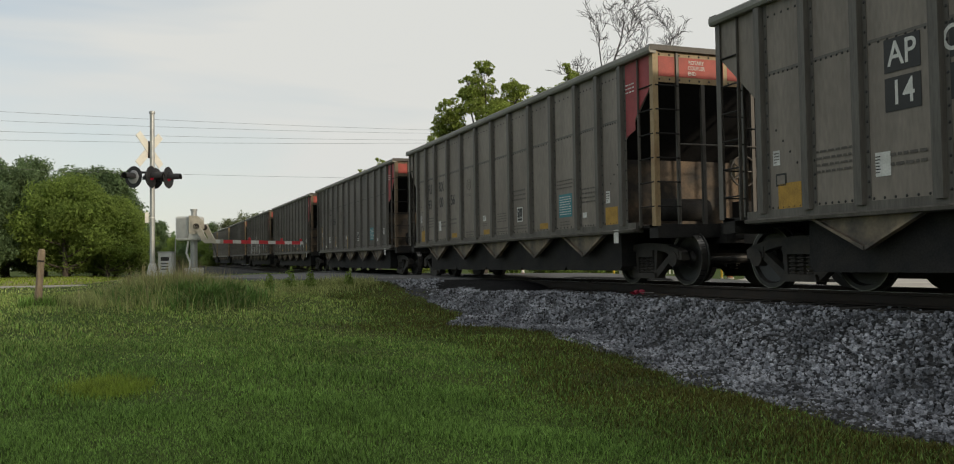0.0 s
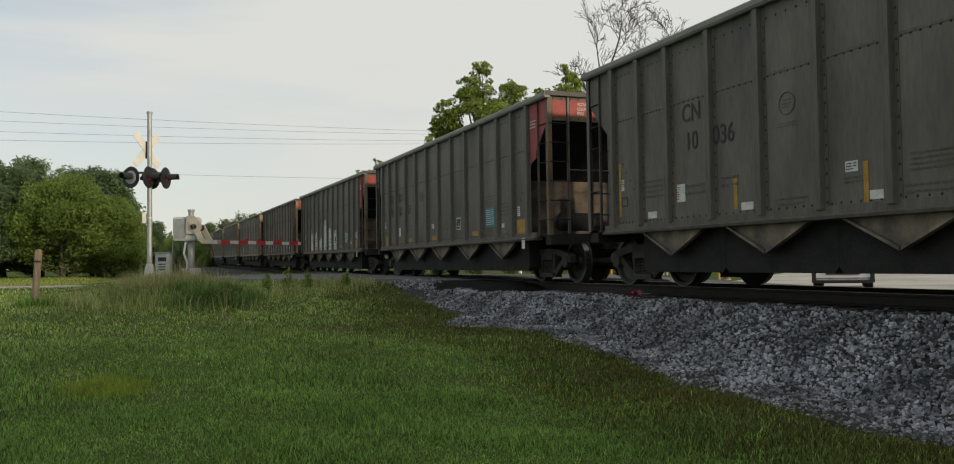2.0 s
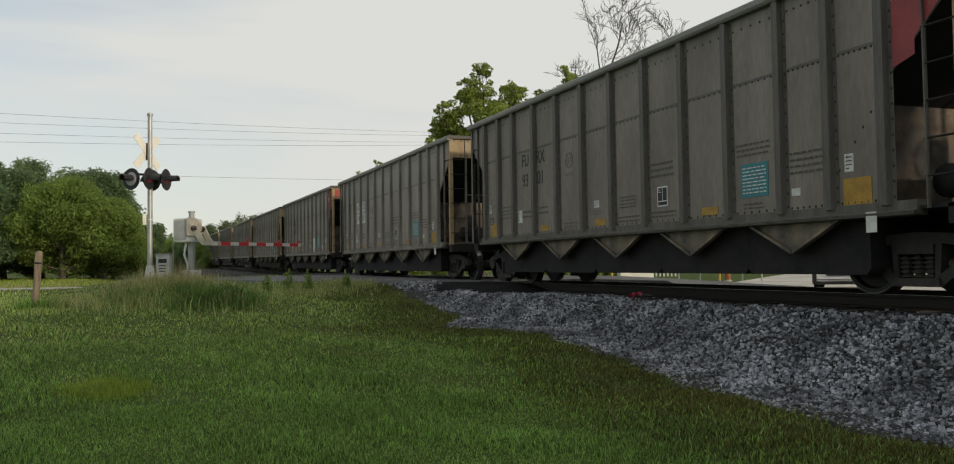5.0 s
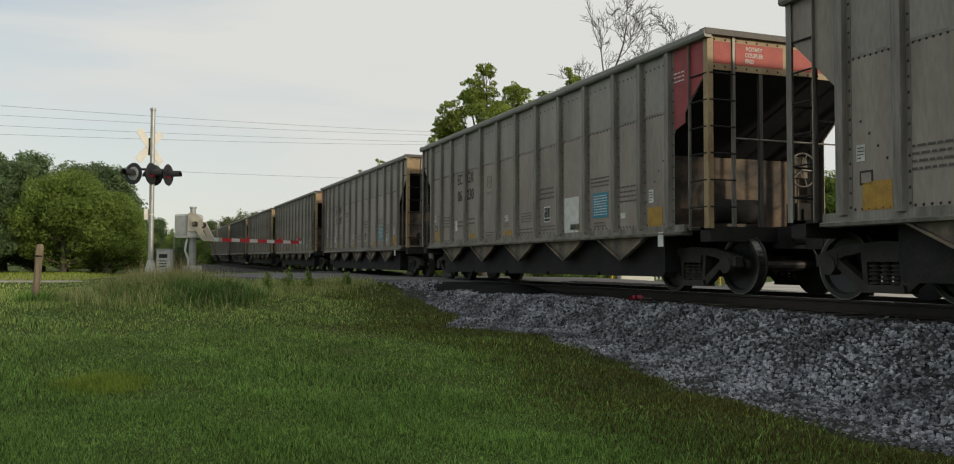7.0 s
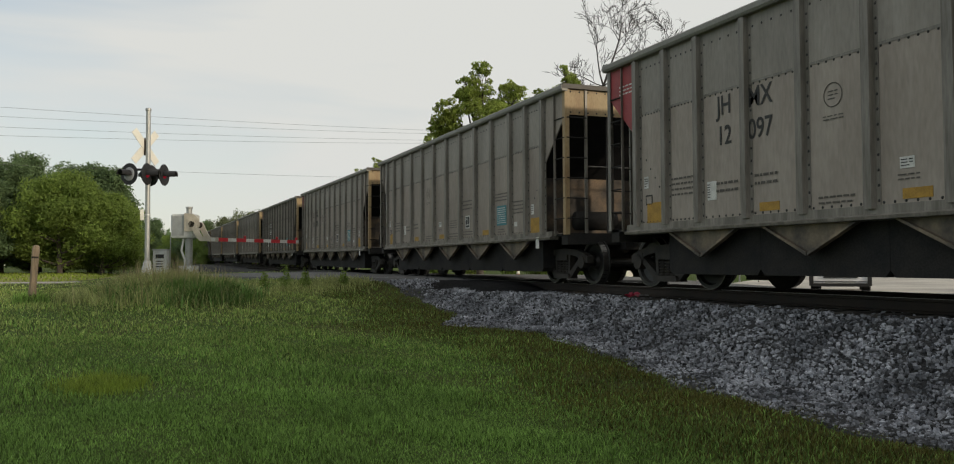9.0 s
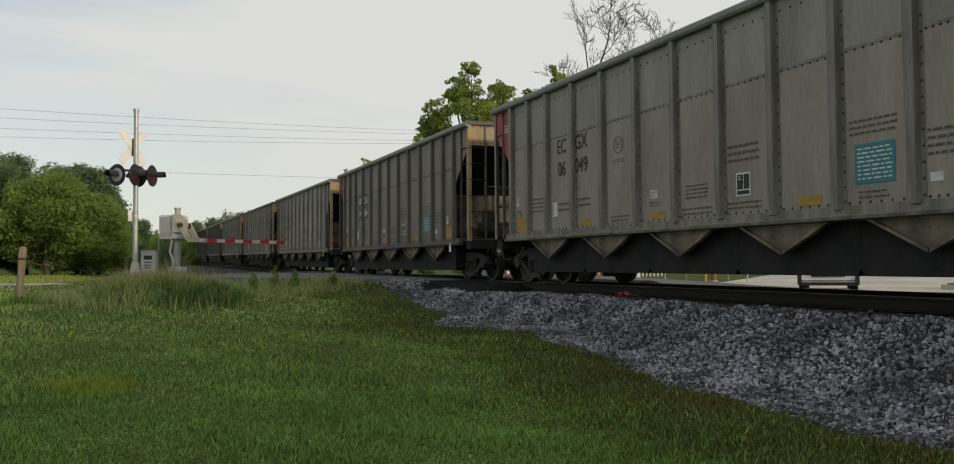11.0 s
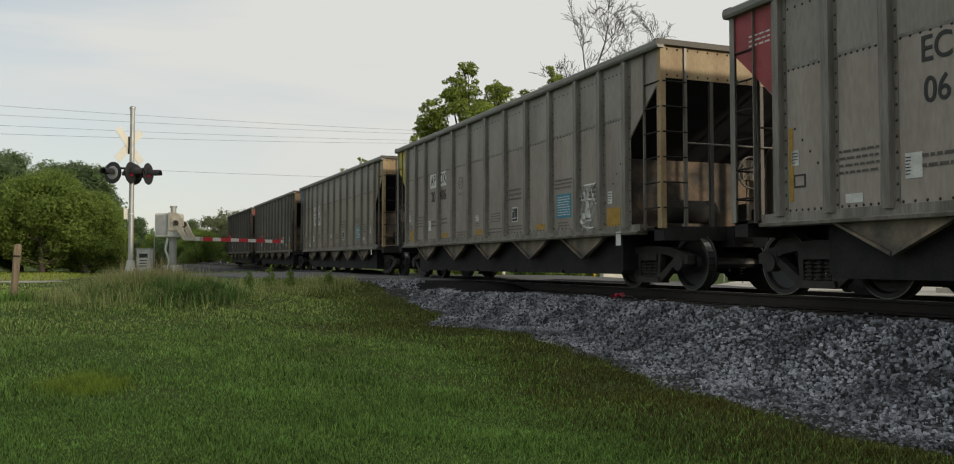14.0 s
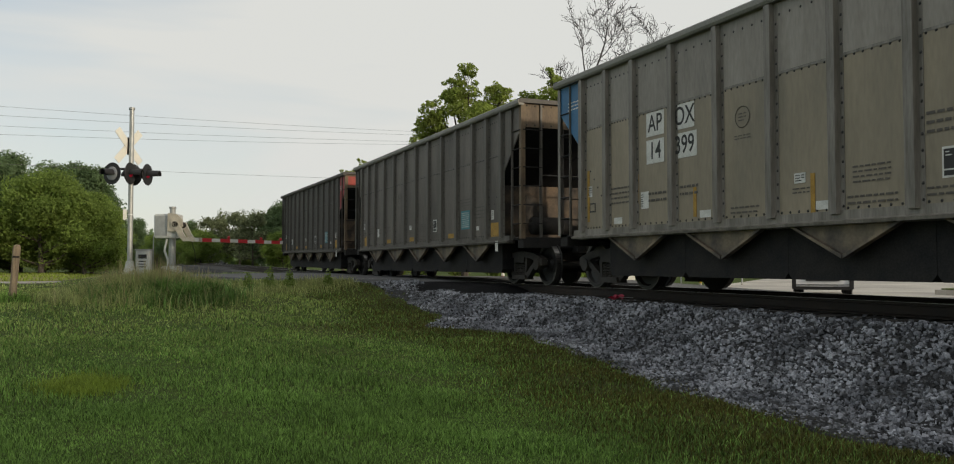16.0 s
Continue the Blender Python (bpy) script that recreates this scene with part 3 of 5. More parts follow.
    part("air_tank", shared("air_tank", lambda: lathe(B(), [(-0.5, 0.06), (-0.46, 0.2), (0.46, 0.2), (0.5, 0.06)], 16), M_BLACK, True), None, car, at=pose(-0.45, -6.45, 1.34))
    part("brake_valve", shared("brake_valve", lambda: box(box(B(), -0.2, 0.16, -0.12, 0.12, 0, 0.4), -0.08, 0.1, -0.16, 0.16, 0.12, 0.3), M_BLACK), None, car, at=pose(0.85, -6.5, 1.1))
    # trucks
    for e in (-1, 1):
        truck = part("truck", shared("bolster", lambda: box(box(B(), -0.95, 0.95, -0.2, 0.2, 0.36, 0.62), -0.3, 0.3, -0.3, 0.3, 0.6, 0.74), M_TRUCK), None, car, at=pose(0, e * 6.12, 0))
        for s in (-1, 1):
            part("side_frame", shared("side_frame", frame_mesh, M_TRUCK), None, truck, at=pose(s * 1.0, 0, 0, 0, 0, 0 if s < 0 else 180))
            for yy in (-0.17, 0, 0.17):
                part("spring", shared("spring", spring_mesh, M_TRUCK), None, truck, at=pose(s * 1.0, yy, 0))
        for a in (-1, 1):
            ws = part("wheelset", wheelset(), None, truck, at=pose(0, a * 0.889, 0.457))
            WHEELS.append(ws)
    # lettering and plates on the side that shows
    X = -SIDE_X - 0.004
    if look_of.get("placard", True):
        plate(car, "placard", 0.58, 0.47, M_CYAN if look_of.get("cyan") else M_TEAL, side_face(-3.88, 1.58, X), "teal notice placard with small white lines")
        bars(car, "placard_text", 8, 0.50, 0.40, M_WHITE, side_face(-3.88, 1.58, X - 0.002))
    plate(car, "data_plate", 0.30, 0.33, M_WHITE, side_face(-1.58, 1.53, X))
    for dy, dz, w, h in ((0.065, 0.035, 0.125, 0.21), (-0.07, 0.035, 0.115, 0.21), (0.0, -0.115, 0.255, 0.055)):
        plate(car, "data_plate_field", w, h, M_INK, side_face(-1.58 + dy, 1.53 + dz, X - 0.002))
    bars(car, "data_plate_text", 2, 0.07, 0.07, M_WHITE, side_face(-1.51, 1.62, X - 0.003))
    plate(car, "tag_plate", 0.20, 0.13, M_WHITE, side_face(0.64, 1.56, X))
    bars(car, "tag_text", 3, 0.16, 0.10, M_INK, side_face(0.64, 1.56, X - 0.002))
    plate(car, "tag_plate", 0.16, 0.10, M_WHITE, side_face(-4.70, 1.34, X))
    plate(car, "tag_plate", 0.14, 0.22, M_WHITE, side_face(-5.62, 1.62, X))
    bars(car, "tag_text", 4, 0.10, 0.18, M_FADED, side_face(-5.62, 1.62, X - 0.002))
    plate(car, "tag_plate", 0.13, 0.20, M_SPRAY, side_face(5.98, 1.80, X))
    bars(car, "tag_text", 4, 0.10, 0.16, M_FADED, side_face(5.98, 1.80, X - 0.002))
    plate(car, "stencil_box", 0.20, 0.17, M_INK, side_face(5.90, 1.50, X))
    plate(car, "stencil_box_field", 0.15, 0.12, BODY[look_of["body"]], side_face(5.90, 1.50, X - 0.002))
    plate(car, "barcode_plate", 0.22, 0.28, M_WHITE, side_face(4.18, 1.52, X))
    bars(car, "barcode", 6, 0.07, 0.22, M_INK, side_face(4.25, 1.52, X - 0.002))
    if look_of.get("stripes"):
        for y, z, h in ((6.05, 1.72, 0.95), (4.40, 1.72, 0.50), (2.83, 1.40, 0.45), (0.42, 1.34, 0.52), (-1.90, 1.34, 0.50)):
            plate(car, "inspection_stripe", 0.075, h, M_AMBER, side_face(y, z, X), "amber vertical paint stripe")
        for y, z in ((5.02, 1.22), (2.58, 1.21), (0.24, 1.19), (-1.98, 1.20), (-4.30, 1.22)):
            plate(car, "tag_plate", 0.26, 0.11, M_WHITE, side_face(y, z, X))
    else:
        plate(car, "amber_patch", 0.44, 0.34, M_AMBER, side_face(5.74, 1.28, X))
        plate(car, "amber_patch", 0.44, 0.34, M_AMBER, side_face(-5.74, 1.26, X))
        for y in (2.92, 0.51, -2.85):
            plate(car, "amber_mark", 0.40, 0.12, M_AMBER, side_face(y, 1.21, X))
    for y, z, rows, w, h in ((3.82, 1.56, 2, 0.50, 0.22), (2.98, 1.60, 2, 0.46, 0.22), (4.94, 1.66, 4, 0.60, 0.34), (-4.90, 1.72, 4, 0.60, 0.34), (0.62, 1.40, 2, 0.30, 0.10),
                             (-0.50, 1.52, 4, 0.55, 0.24), (-0.50, 1.22, 2, 0.72, 0.15), (-3.86, 2.02, 3, 0.70, 0.22), (-3.86, 1.22, 2, 0.45, 0.12), (-1.58, 1.98, 3, 0.66, 0.30), (-1.60, 1.24, 2, 0.72, 0.14), (1.70, 1.22, 2, 0.60, 0.14)):
        bars(car, "notice_text", rows, w, h, M_FADED, side_face(y, z, X))
    plate(car, "sensor_box", 0.16, 0.24, M_WHITE, side_face(-6.0, 0.88, -1.60), "small white sensor box")
    marks, number, style = look_of["marks"]
    if style != "none":
        ink = {"white": M_WHITE, "black": M_INK, "plate": M_INK, "faded": M_FADED, "mixed": M_INK}[style]
        low = 0.11 if len(number) == 3 else 0.0
        for (text, z) in ((marks, 2.75 - low), (number, 2.30 - low)):
            for part_text, y in zip(text, (5.08, 4.02, 3.02) if len(number) == 3 else (3.87, 3.08)):
                if style in ("plate", "white") or (style == "mixed" and z > 2.4):
                    plate(car, "mark_plate", 0.50 + 0.12 * max(0, len(part_text) - 2), 0.39, M_INK if style == "white" else M_WHITE, side_face(y, z, X))
                lettering(car, part_text, 0.28, ink, side_face(y, z, X - 0.003))
    def ring():
        bm = B()
        for i in range(24):
            a, b = i * math.pi / 12, (i + 1) * math.pi / 12
            rod(bm, (0.15 * math.cos(a), 0.15 * math.sin(a), 0.003), (0.15 * math.cos(b), 0.15 * math.sin(b), 0.003), 0.006, n=4)
        return bm
    part("ring_mark", shared("ring_mark", ring, M_FADED), None, car, at=side_face(1.73, 2.52, X))
    bars(car, "ring_text", 3, 0.16, 0.14, M_FADED, side_face(1.73, 2.52, X))
    bars(car, "ring_text", 2, 0.34, 0.08, M_FADED, side_face(1.73, 2.24, X))
    if look_of.get("corner"):
        part("corner_paint", shared("corner_paint", lambda: slab(B(), [(6.34, Z1 - 0.03), (7.18, Z1 - 0.03), (7.18, 3.42), (6.34, 2.66)], 0, -SIDE_X - 0.004, -SIDE_X), look_of["corner"]), None, car)
        bars(car, "corner_text", 3, 0.42, 0.2, M_WHITE, side_face(6.62, 3.51, X))
    if look_of["end"] == "red":
        part("corner_paint", shared("corner_paint_near", lambda: slab(B(), [(-6.3, Z1 - 0.03), (-7.1, Z1 - 0.03), (-7.1, 3.36), (-6.62, 2.92), (-6.62, 2.72), (-6.3, 2.62)][::-1], 0, -SIDE_X - 0.004, -SIDE_X), M_MAROON), None, car)
        bars(car, "corner_text", 3, 0.28, 0.2, M_WHITE, side_face(-6.46, 3.48, X))
        for i, w in enumerate(("ROTARY", "COUPLER", "END")):
            lettering(car, w, 0.066, M_WHITE, end_face(-0.66 - 0.045 * (w == "END") * 2, 3.82 - i * 0.096, -7.207))
    pe = [(x, -7.201, z) for z in (3.51, 3.93) for x in np.linspace(-1.4, 1.4, 15)]
    tagged(part("end_rivets", shared("end_rivets", lambda: rivets(pe, 1), M_INK), None, car), kind="stuff")
    if look_of.get("spray"):
        rr = random.Random(5)
        y = 4.6
        while y > -1.9:
            w = rr.uniform(0.16, 0.40)
            h = 0.95 + 0.30 * math.sin(y * 2.1) + rr.uniform(-0.25, 0.3)
            part("paint_stroke", slab(B(), [(y, 1.1), (y - w, 1.1), (y - w, 1.1 + h * rr.uniform(0.8, 1)), (y - w * 0.5, 1.1 + h), (y, 1.1 + h * rr.uniform(0.7, 1))], 0, X - 0.002, X + 0.002), M_SPRAY, car, "faded white sprayed graffiti")
            y -= w + max(0.0, rr.uniform(-0.06, 0.03))
        plate(car, "repaint_patch", 0.30, 0.72, M_SPRAY, side_face(-5.92, 1.46, X), "white sprayed patch")
    if look_of.get("patch"):
        plate(car, "repaint_patch", 0.62, 0.72, M_WHITE, side_face(-2.7, 1.45, X), "white repainted patch")
    if look_of.get("scrawl"):
        bm, rr = B(), random.Random(11)
        p = [(-4.85 + 0.30 * math.sin(i * 0.9) * (0.5 + 0.5 * math.sin(i * 0.23)) , 1.48 + 0.42 * math.sin(i * 0.37 + 0.5 * math.sin(i * 0.81))) for i in range(46)]
        tube(bm, [(X, a, b) for a, b in p], 0.032, 4)
        part("spray_paint", bm, M_SPRAY, car, "white sprayed scrawl")
    return car


WHEELS, TRAIN = [], []
STYLES = {
    -1: ("umber", "red", None, (("AP", "OX"), ("14", "581"), "white")),
    0: ("umber", "red", None, (("AP", "OX"), ("14", "5"), "white")),
    1: ("umber", "red", None, (("FU", "RX"), ("93", "00", "56"), "black")),
    2: ("grey", "red", None, (("CN", ""), ("10", "036"), "black")),
    3: ("grey", "red", None, (("FU", "RX"), ("93", "02", "37"), "black")),
    4: ("grey", "red", None, (("", ""), ("", ""), "none")),
    5: ("umber", "red", None, (("FU", "RX"), ("93", "01"), "black")),
    6: ("taupe", "tan", None, (("AP", "OX"), ("14", "201"), "plate")),
    7: ("taupe", "red", None, (("EC", "GX"), ("06", "230"), "black")),
    8: ("pale", "tan", M_MAROON, (("JH", "MX"), ("12", "097"), "black")),
    9: ("taupe", "tan", None, (("", ""), ("", ""), "none")),
    10: ("taupe", "tan", M_MAROON, (("EC", "GX"), ("06", "049"), "black")),
    11: ("umber", "tan", M_RED, (("AP", "OX"), ("14", "584"), "white")),
    12: ("pale", "tan", M_MAROON, (("EC", "GX"), ("06", "132"), "black")),
    13: ("taupe", "tan", M_YELLOW, (("AP", "OX"), ("20", "406"), "mixed")),
    14: ("olive", "tan", M_BLUE, (("AP", "OX"), ("14", "399"), "plate")),
    15: ("grey", "tan", None, (("", ""), ("", ""), "none")),
    16: ("dark", "red", None, (("", ""), ("", ""), "none")),
}
WORDS = {"umber": "grimy brown-grey coal hopper car", "pale": "pale grey-tan coal hopper car", "taupe": "weathered taupe coal hopper car", "grey": "dirty grey coal hopper car", "olive": "olive-tan coal hopper car", "dark": "sooty dark last coal hopper car"}
for k in range(-1, CARS):
    body, end, corner, marks = STYLES[k]
    label = WORDS[body] + {4: ", red end, white graffiti", 7: ", red end, white patch", 13: ", yellow corner, sprayed scrawl", 14: ", blue corner, white plates"}.get(k, ", red end panel" if end == "red" else ", tan end posts")
    TRAIN.append((k, coal_car(k, {"body": body, "end": end, "corner": corner, "marks": marks, "label": label, "spray": k == 4, "patch": k == 7, "scrawl": k == 13, "cyan": k in (7, 8, 13), "stripes": k in (2, 12, 14), "placard": k != 12})))


# ---- crossing ----
M_STEELGREY = mat("galvanised", (0.42, 0.43, 0.42), 0.45, 0.5, vary=0.2, scale=4, fine=50)
M_CABINET = mat("cabinet_grey", (0.62, 0.63, 0.62), 0.5, 0.1, vary=0.2, scale=4, fine=40, stretch=(1, 1, 0.4))
M_CREAM = mat("cast_cream", (0.50, 0.46, 0.38), 0.55, 0.1, vary=0.25, scale=5, fine=40)
M_SIGN = mat("sign_white", (0.78, 0.76, 0.68), 0.5, vary=0.12, scale=4, fine=40)
M_LAMPBLACK = mat("lamp_black", (0.018, 0.018, 0.02), 0.6, vary=0.25, scale=6, fine=40)
M_LENS = mat("red_lens", (0.40, 0.012, 0.03), 0.25, vary=0.15, scale=8, fine=60, bump=0)
M_LENS.node_tree.nodes["Principled BSDF"].inputs["Emission Color"].default_value = (0.9, 0.03, 0.08, 1)
M_LENS.node_tree.nodes["Principled BSDF"].inputs["Emission Strength"].default_value = 0.10
# unlit lenses: the sky's reflection is painted as a plain grey
M_LENSGREY = mat("lens_sky_grey", (0.30, 0.31, 0.33), 0.4, vary=0.2, scale=4, fine=30)
M_STRIPE_R = mat("stripe_red", (0.55, 0.03, 0.04), 0.5, vary=0.15, scale=6, fine=40, bump=0)
M_STRIPE_W = mat("stripe_white", (0.66, 0.66, 0.64), 0.5, vary=0.15, scale=6, fine=40, bump=0)
M_WOOD = mat("post_wood", (0.27, 0.21, 0.14), 0.9, vary=0.35, scale=4, fine=30, stretch=(4, 4, 0.4), tint=(0.14, 0.11, 0.08), bump=0.5)
M_CONCRETE = mat("concrete", (0.47, 0.44, 0.39), 0.9, vary=0.2, scale=0.35, fine=50, tint=(0.30, 0.28, 0.25), bump=0.3)
M_DRIVE = mat("gravel_drive", (0.34, 0.32, 0.29), 0.95, vary=0.2, scale=0.5, fine=40)
M_WIRE = mat("wire", (0.07, 0.07, 0.075), 0.6, vary=0.1, bump=0)

# dark asphalt filling beside and between the rails
for name, x0, x1 in (("panel_near", 7.0, TRACK_X - 0.80), ("panel_middle", TRACK_X - 0.68, TRACK_X + 0.68), ("panel_far", TRACK_X + 0.80, 12.2)):
    xs, ys = np.linspace(x0, x1, 12), np.linspace(17.0, 38, 90)
    def panel_z(X, Y):
        end = smooth_step(17.2, 19.0 + 0.5 * np.sin(X * 3), Y) * (1 - smooth_step(36, 38, Y))
        edge = smooth_step(7.0, 7.9, X) if x0 < 7.5 else 1.0
        low = np.maximum(ballast_top(X, Y), ground_z(X, Y)) + 0.01
        return low + (RAIL_Z + grade(Y) - 0.02 - low) * end * edge + 0.006 * np.sin(X * 7) * np.sin(Y * 5)
    tagged(new("crossing_panel", grid_mesh("crossing_panel", xs, ys, panel_z, M_TAR)), "black asphalt filling beside the rails at the crossing", "crossing surface", kind="structure")


def spot(px, d):
    """Plan position by bearing tangent and depth."""
    return d * (0.3785 + px * 0.9256), d * (0.9256 - px * 0.3785)


def at_az(x, y, z, az):
    """Local +y looks along the bearing az (clockwise from +y)."""
    return pose(x, y, z, 0, 0, -az)


def gz(x, y):
    return float(ground_z(x, y))


def crossing_signal(x, y):
    z = 1.15
    sig = tagged(new("crossing_signal"), "grey steel mast with crossbuck and black flasher lamps", "crossing signal")
    sig.matrix_world = pose(x, y, z)
    part("mast", lathe(B(), [(0.0, 0.075), (4.86, 0.065), (4.86, 0.085), (4.92, 0.085), (4.94, 0.05)], 16, "Z"), M_STEELGREY, sig, smooth=False)
    part("mast_base", lathe(box(B(), -0.2, 0.2, -0.2, 0.2, -0.2, 0.12), [(0.12, 0.17), (0.42, 0.10), (0.46, 0.10)], 14, "Z"), M_CABINET, sig)
    buck = part("crossbuck", box(B(), -0.06, 0.06, 0.07, 0.11, 3.55, 4.05), M_RAIL, sig, at=pose(0, 0, 0, 0, 0, 39))
    for a in (48, -48):
        part("blade", box(B(), -0.61, 0.61, 0.10, 0.115, -0.11, 0.11), M_SIGN, buck, "sunlit white crossbuck blade", at=pose(0, 0.02 - 0.02 * (a > 0), 3.80, 0, a, 0))
    part("cross_arm", rod(B(), (-0.52, 0.0, 3.12), (0.50, 0, 3.12), 0.035, n=10), M_LAMPBLACK, sig, at=pose(0, 0, 0, 0, 0, 0))
    for (dx, dy, az, lit) in ((-0.50, 0.0, 224, False), (-0.03, -0.18, 118, True), (0.06, 0.18, -40, False), (0.44, 0.0, 118, True)):
        unit = part("flasher_lamp", lathe(B(), [(-0.16, 0.05), (-0.15, 0.12), (-0.05, 0.16), (0.0, 0.315), (0.012, 0.32), (0.02, 0.31), (0.02, 0.0)], 24, "Y"), M_LAMPBLACK, sig, at=pose(dx, dy, 2.98, 0, 0, -az), smooth=False)
        part("lens", lathe(B(), [(0.02, 0.105), (0.035, 0.10), (0.05, 0.05)] if lit else [(0.02, 0.2), (0.035, 0.19), (0.05, 0.08)], 18, "Y"), M_LENS if lit else M_LENSGREY, unit)
        hood = B()
        ring = [[hood.verts.new((math.cos(a) * r, yy, math.sin(a) * r)) for a in np.linspace(-0.35, math.pi + 0.35, 13)] for yy, r in ((0.02, 0.13), (0.38, 0.115), (0.38, 0.105), (0.02, 0.12))]
        for m in range(4):
            for i in range(12):
                hood.faces.new((ring[m][i], ring[m][i + 1], ring[(m + 1) % 4][i + 1], ring[(m + 1) % 4][i]))
        part("hood", hood, M_LAMPBLACK, unit)
        part("hanger", rod(B(), (0, -0.1, 0.1), (0, -0.1, 0.17), 0.03, n=8), M_LAMPBLACK, unit)
    part("bell_box", box(B(), -0.20, -0.10, -0.05, 0.05, 1.65, 1.95), M_SIGN, sig)
    part("cable_clamp", lathe(B(), [(1.78, 0.085), (1.82, 0.085)], 12, "Z"), M_CABINET, sig)
    return sig


crossing_signal(0.15, 26.95)


def crossing_gate(x, y):
    z = 1.14
    gate = tagged(new("crossing_gate"), "grey gate mechanism with lowered red and white arm", "crossing gate")
    gate.matrix_world = pose(x, y, z, 0, 0, -22)
    part("foundation", box(B(), -0.22, 0.22, -0.2, 0.2, -0.25, 0.32), M_CABINET, gate)
    part("pedestal", lathe(B(), [(0.3, 0.10), (1.12, 0.10)], 16, "Z"), M_STEELGREY, gate)
    bmx = box(B(), -0.44, 0.22, -0.27, 0.27, 1.12, 1.80)
    bmesh.ops.bevel(bmx, geom=bmx.edges[:], offset=0.03, segments=2, affect="EDGES")
    mech = part("mechanism_box", bmx, M_CABINET, gate)
    part("access_cover", box(B(), -0.40, -0.06, -0.285, -0.27, 1.18, 1.74), M_STEELGREY, mech)
    part("side_cover", slab(B(), [(-0.02, 1.30), (0.24, 1.30), (0.40, 1.44), (0.38, 1.66), (0.22, 1.80), (-0.02, 1.82)], 1, -0.35, -0.272), M_CREAM, gate)
    part("hub", rod(B(), (0.2, -0.40, 1.50), (0.2, 0.3, 1.50), 0.09, n=14), M_RAIL, gate)
    part("vent_cap", lathe(B(), [(1.80, 0.08), (1.96, 0.08), (1.97, 0.10), (2.02, 0.10)], 14, "Z"), M_STEELGREY, gate)
    for yy in (-0.36, 0.34):
        part("arm_bracket", slab(B(), [(0.10, 1.62), (0.28, 1.58), (0.42, 1.28), (0.50, 1.15), (0.74, 1.14), (0.74, 1.02), (0.44, 1.02), (0.32, 1.16), (0.22, 1.36), (0.10, 1.44)], 1, yy - 0.04, yy + 0.04), M_CREAM, gate)
    part("conduit", rod(rod(rod(B(), (-0.12, -0.1, 1.1), (-0.16, -0.16, 0.75), 0.03, n=8), (-0.16, -0.16, 0.75), (-0.05, -0.2, 0.5), 0.03, n=8), (-0.05, -0.2, 0.5), (-0.05, -0.2, 0.2), 0.03, n=8), M_CABINET, gate)
    arm = part("gate_arm", box(B(), -0.015, 0.015, 0.0, 3.95, -0.05, 0.05), M_STRIPE_W, gate, "white arm with red stripes", at=pose(0.48, 0, 1.08, 0, 0, -29))
    for i in range(5):
        y0 = 0.45 + i * 0.74
        part("red_stripe", box(B(), -0.019, 0.019, y0, y0 + 0.40, -0.053, 0.053), M_STRIPE_R, arm)
    for y0 in (1.55, 2.95, 3.85):
        part("arm_lamp", lathe(B(), [(0.055, 0.02), (0.065, 0.04), (0.12, 0.042), (0.14, 0.02)], 12, "Z"), M_STRIPE_R, arm, at=pose(0, y0, 0))
    part("arm_cable", rod(rod(B(), (0, 0.1, -0.05), (0, 0.22, -0.35), 0.008, n=6), (0, 0.22, -0.35), (0, 0.26, -0.7), 0.008, n=6), M_INK, arm)
    return gate


crossing_gate(1.27, 26.2)

cab = tagged(new("signal_cabinet"), "small grey metal cabinet beside the crossing signal", "cabinet")
cab.matrix_world = pose(0.55, 27.6, 1.12, 0, 0, -15)
bmx = box(B(), -0.2, 0.2, -0.18, 0.18, 0, 0.80)
bmesh.ops.bevel(bmx, geom=bmx.edges[:], offset=0.015, segments=1, affect="EDGES")
part("case", bmx, M_CABINET, cab)
part("lid", box(B(), -0.22, 0.22, -0.2, 0.2, 0.80, 0.84), M_STEELGREY, cab)
part("door", box(B(), -0.17, 0.17, -0.19, -0.182, 0.08, 0.76), M_CABINET, cab)
part("name_plate", box(B(), -0.12, 0.12, -0.194, -0.19, 0.56, 0.68), M_INK, cab)
for zz in (0.30, 0.38, 0.46):
    part("notice_line", box(B(), -0.11, 0.10, -0.194, -0.19, zz, zz + 0.03), M_INK, cab)
part("antenna", rod(B(), (0.24, 0.1, 0.0), (0.24, 0.1, 1.25), 0.012, n=6), M_STEELGREY, cab)

post = tagged(new("wooden_post"), "weathered wooden post leaning in the lawn", "post")
px_, py_ = spot(-0.5385, 19.0)
post.matrix_world = pose(px_, py_, gz(px_, py_) - 0.1, 0, 4.0, -22)
bmx = lathe(B(), [(0, 0.09), (0.6, 0.082), (1.30, 0.07), (1.37, 0.06), (1.39, 0.03)], 12, "Z")
for v in bmx.verts:
    v.co.x += 0.012 * math.sin(v.co.z * 5 + v.co.y * 30)
part("shaft", bmx, M_WOOD, post)
part("metal_band", lathe(B(), [(1.10, 0.078), (1.14, 0.077)], 12, "Z"), M_RAIL, post)

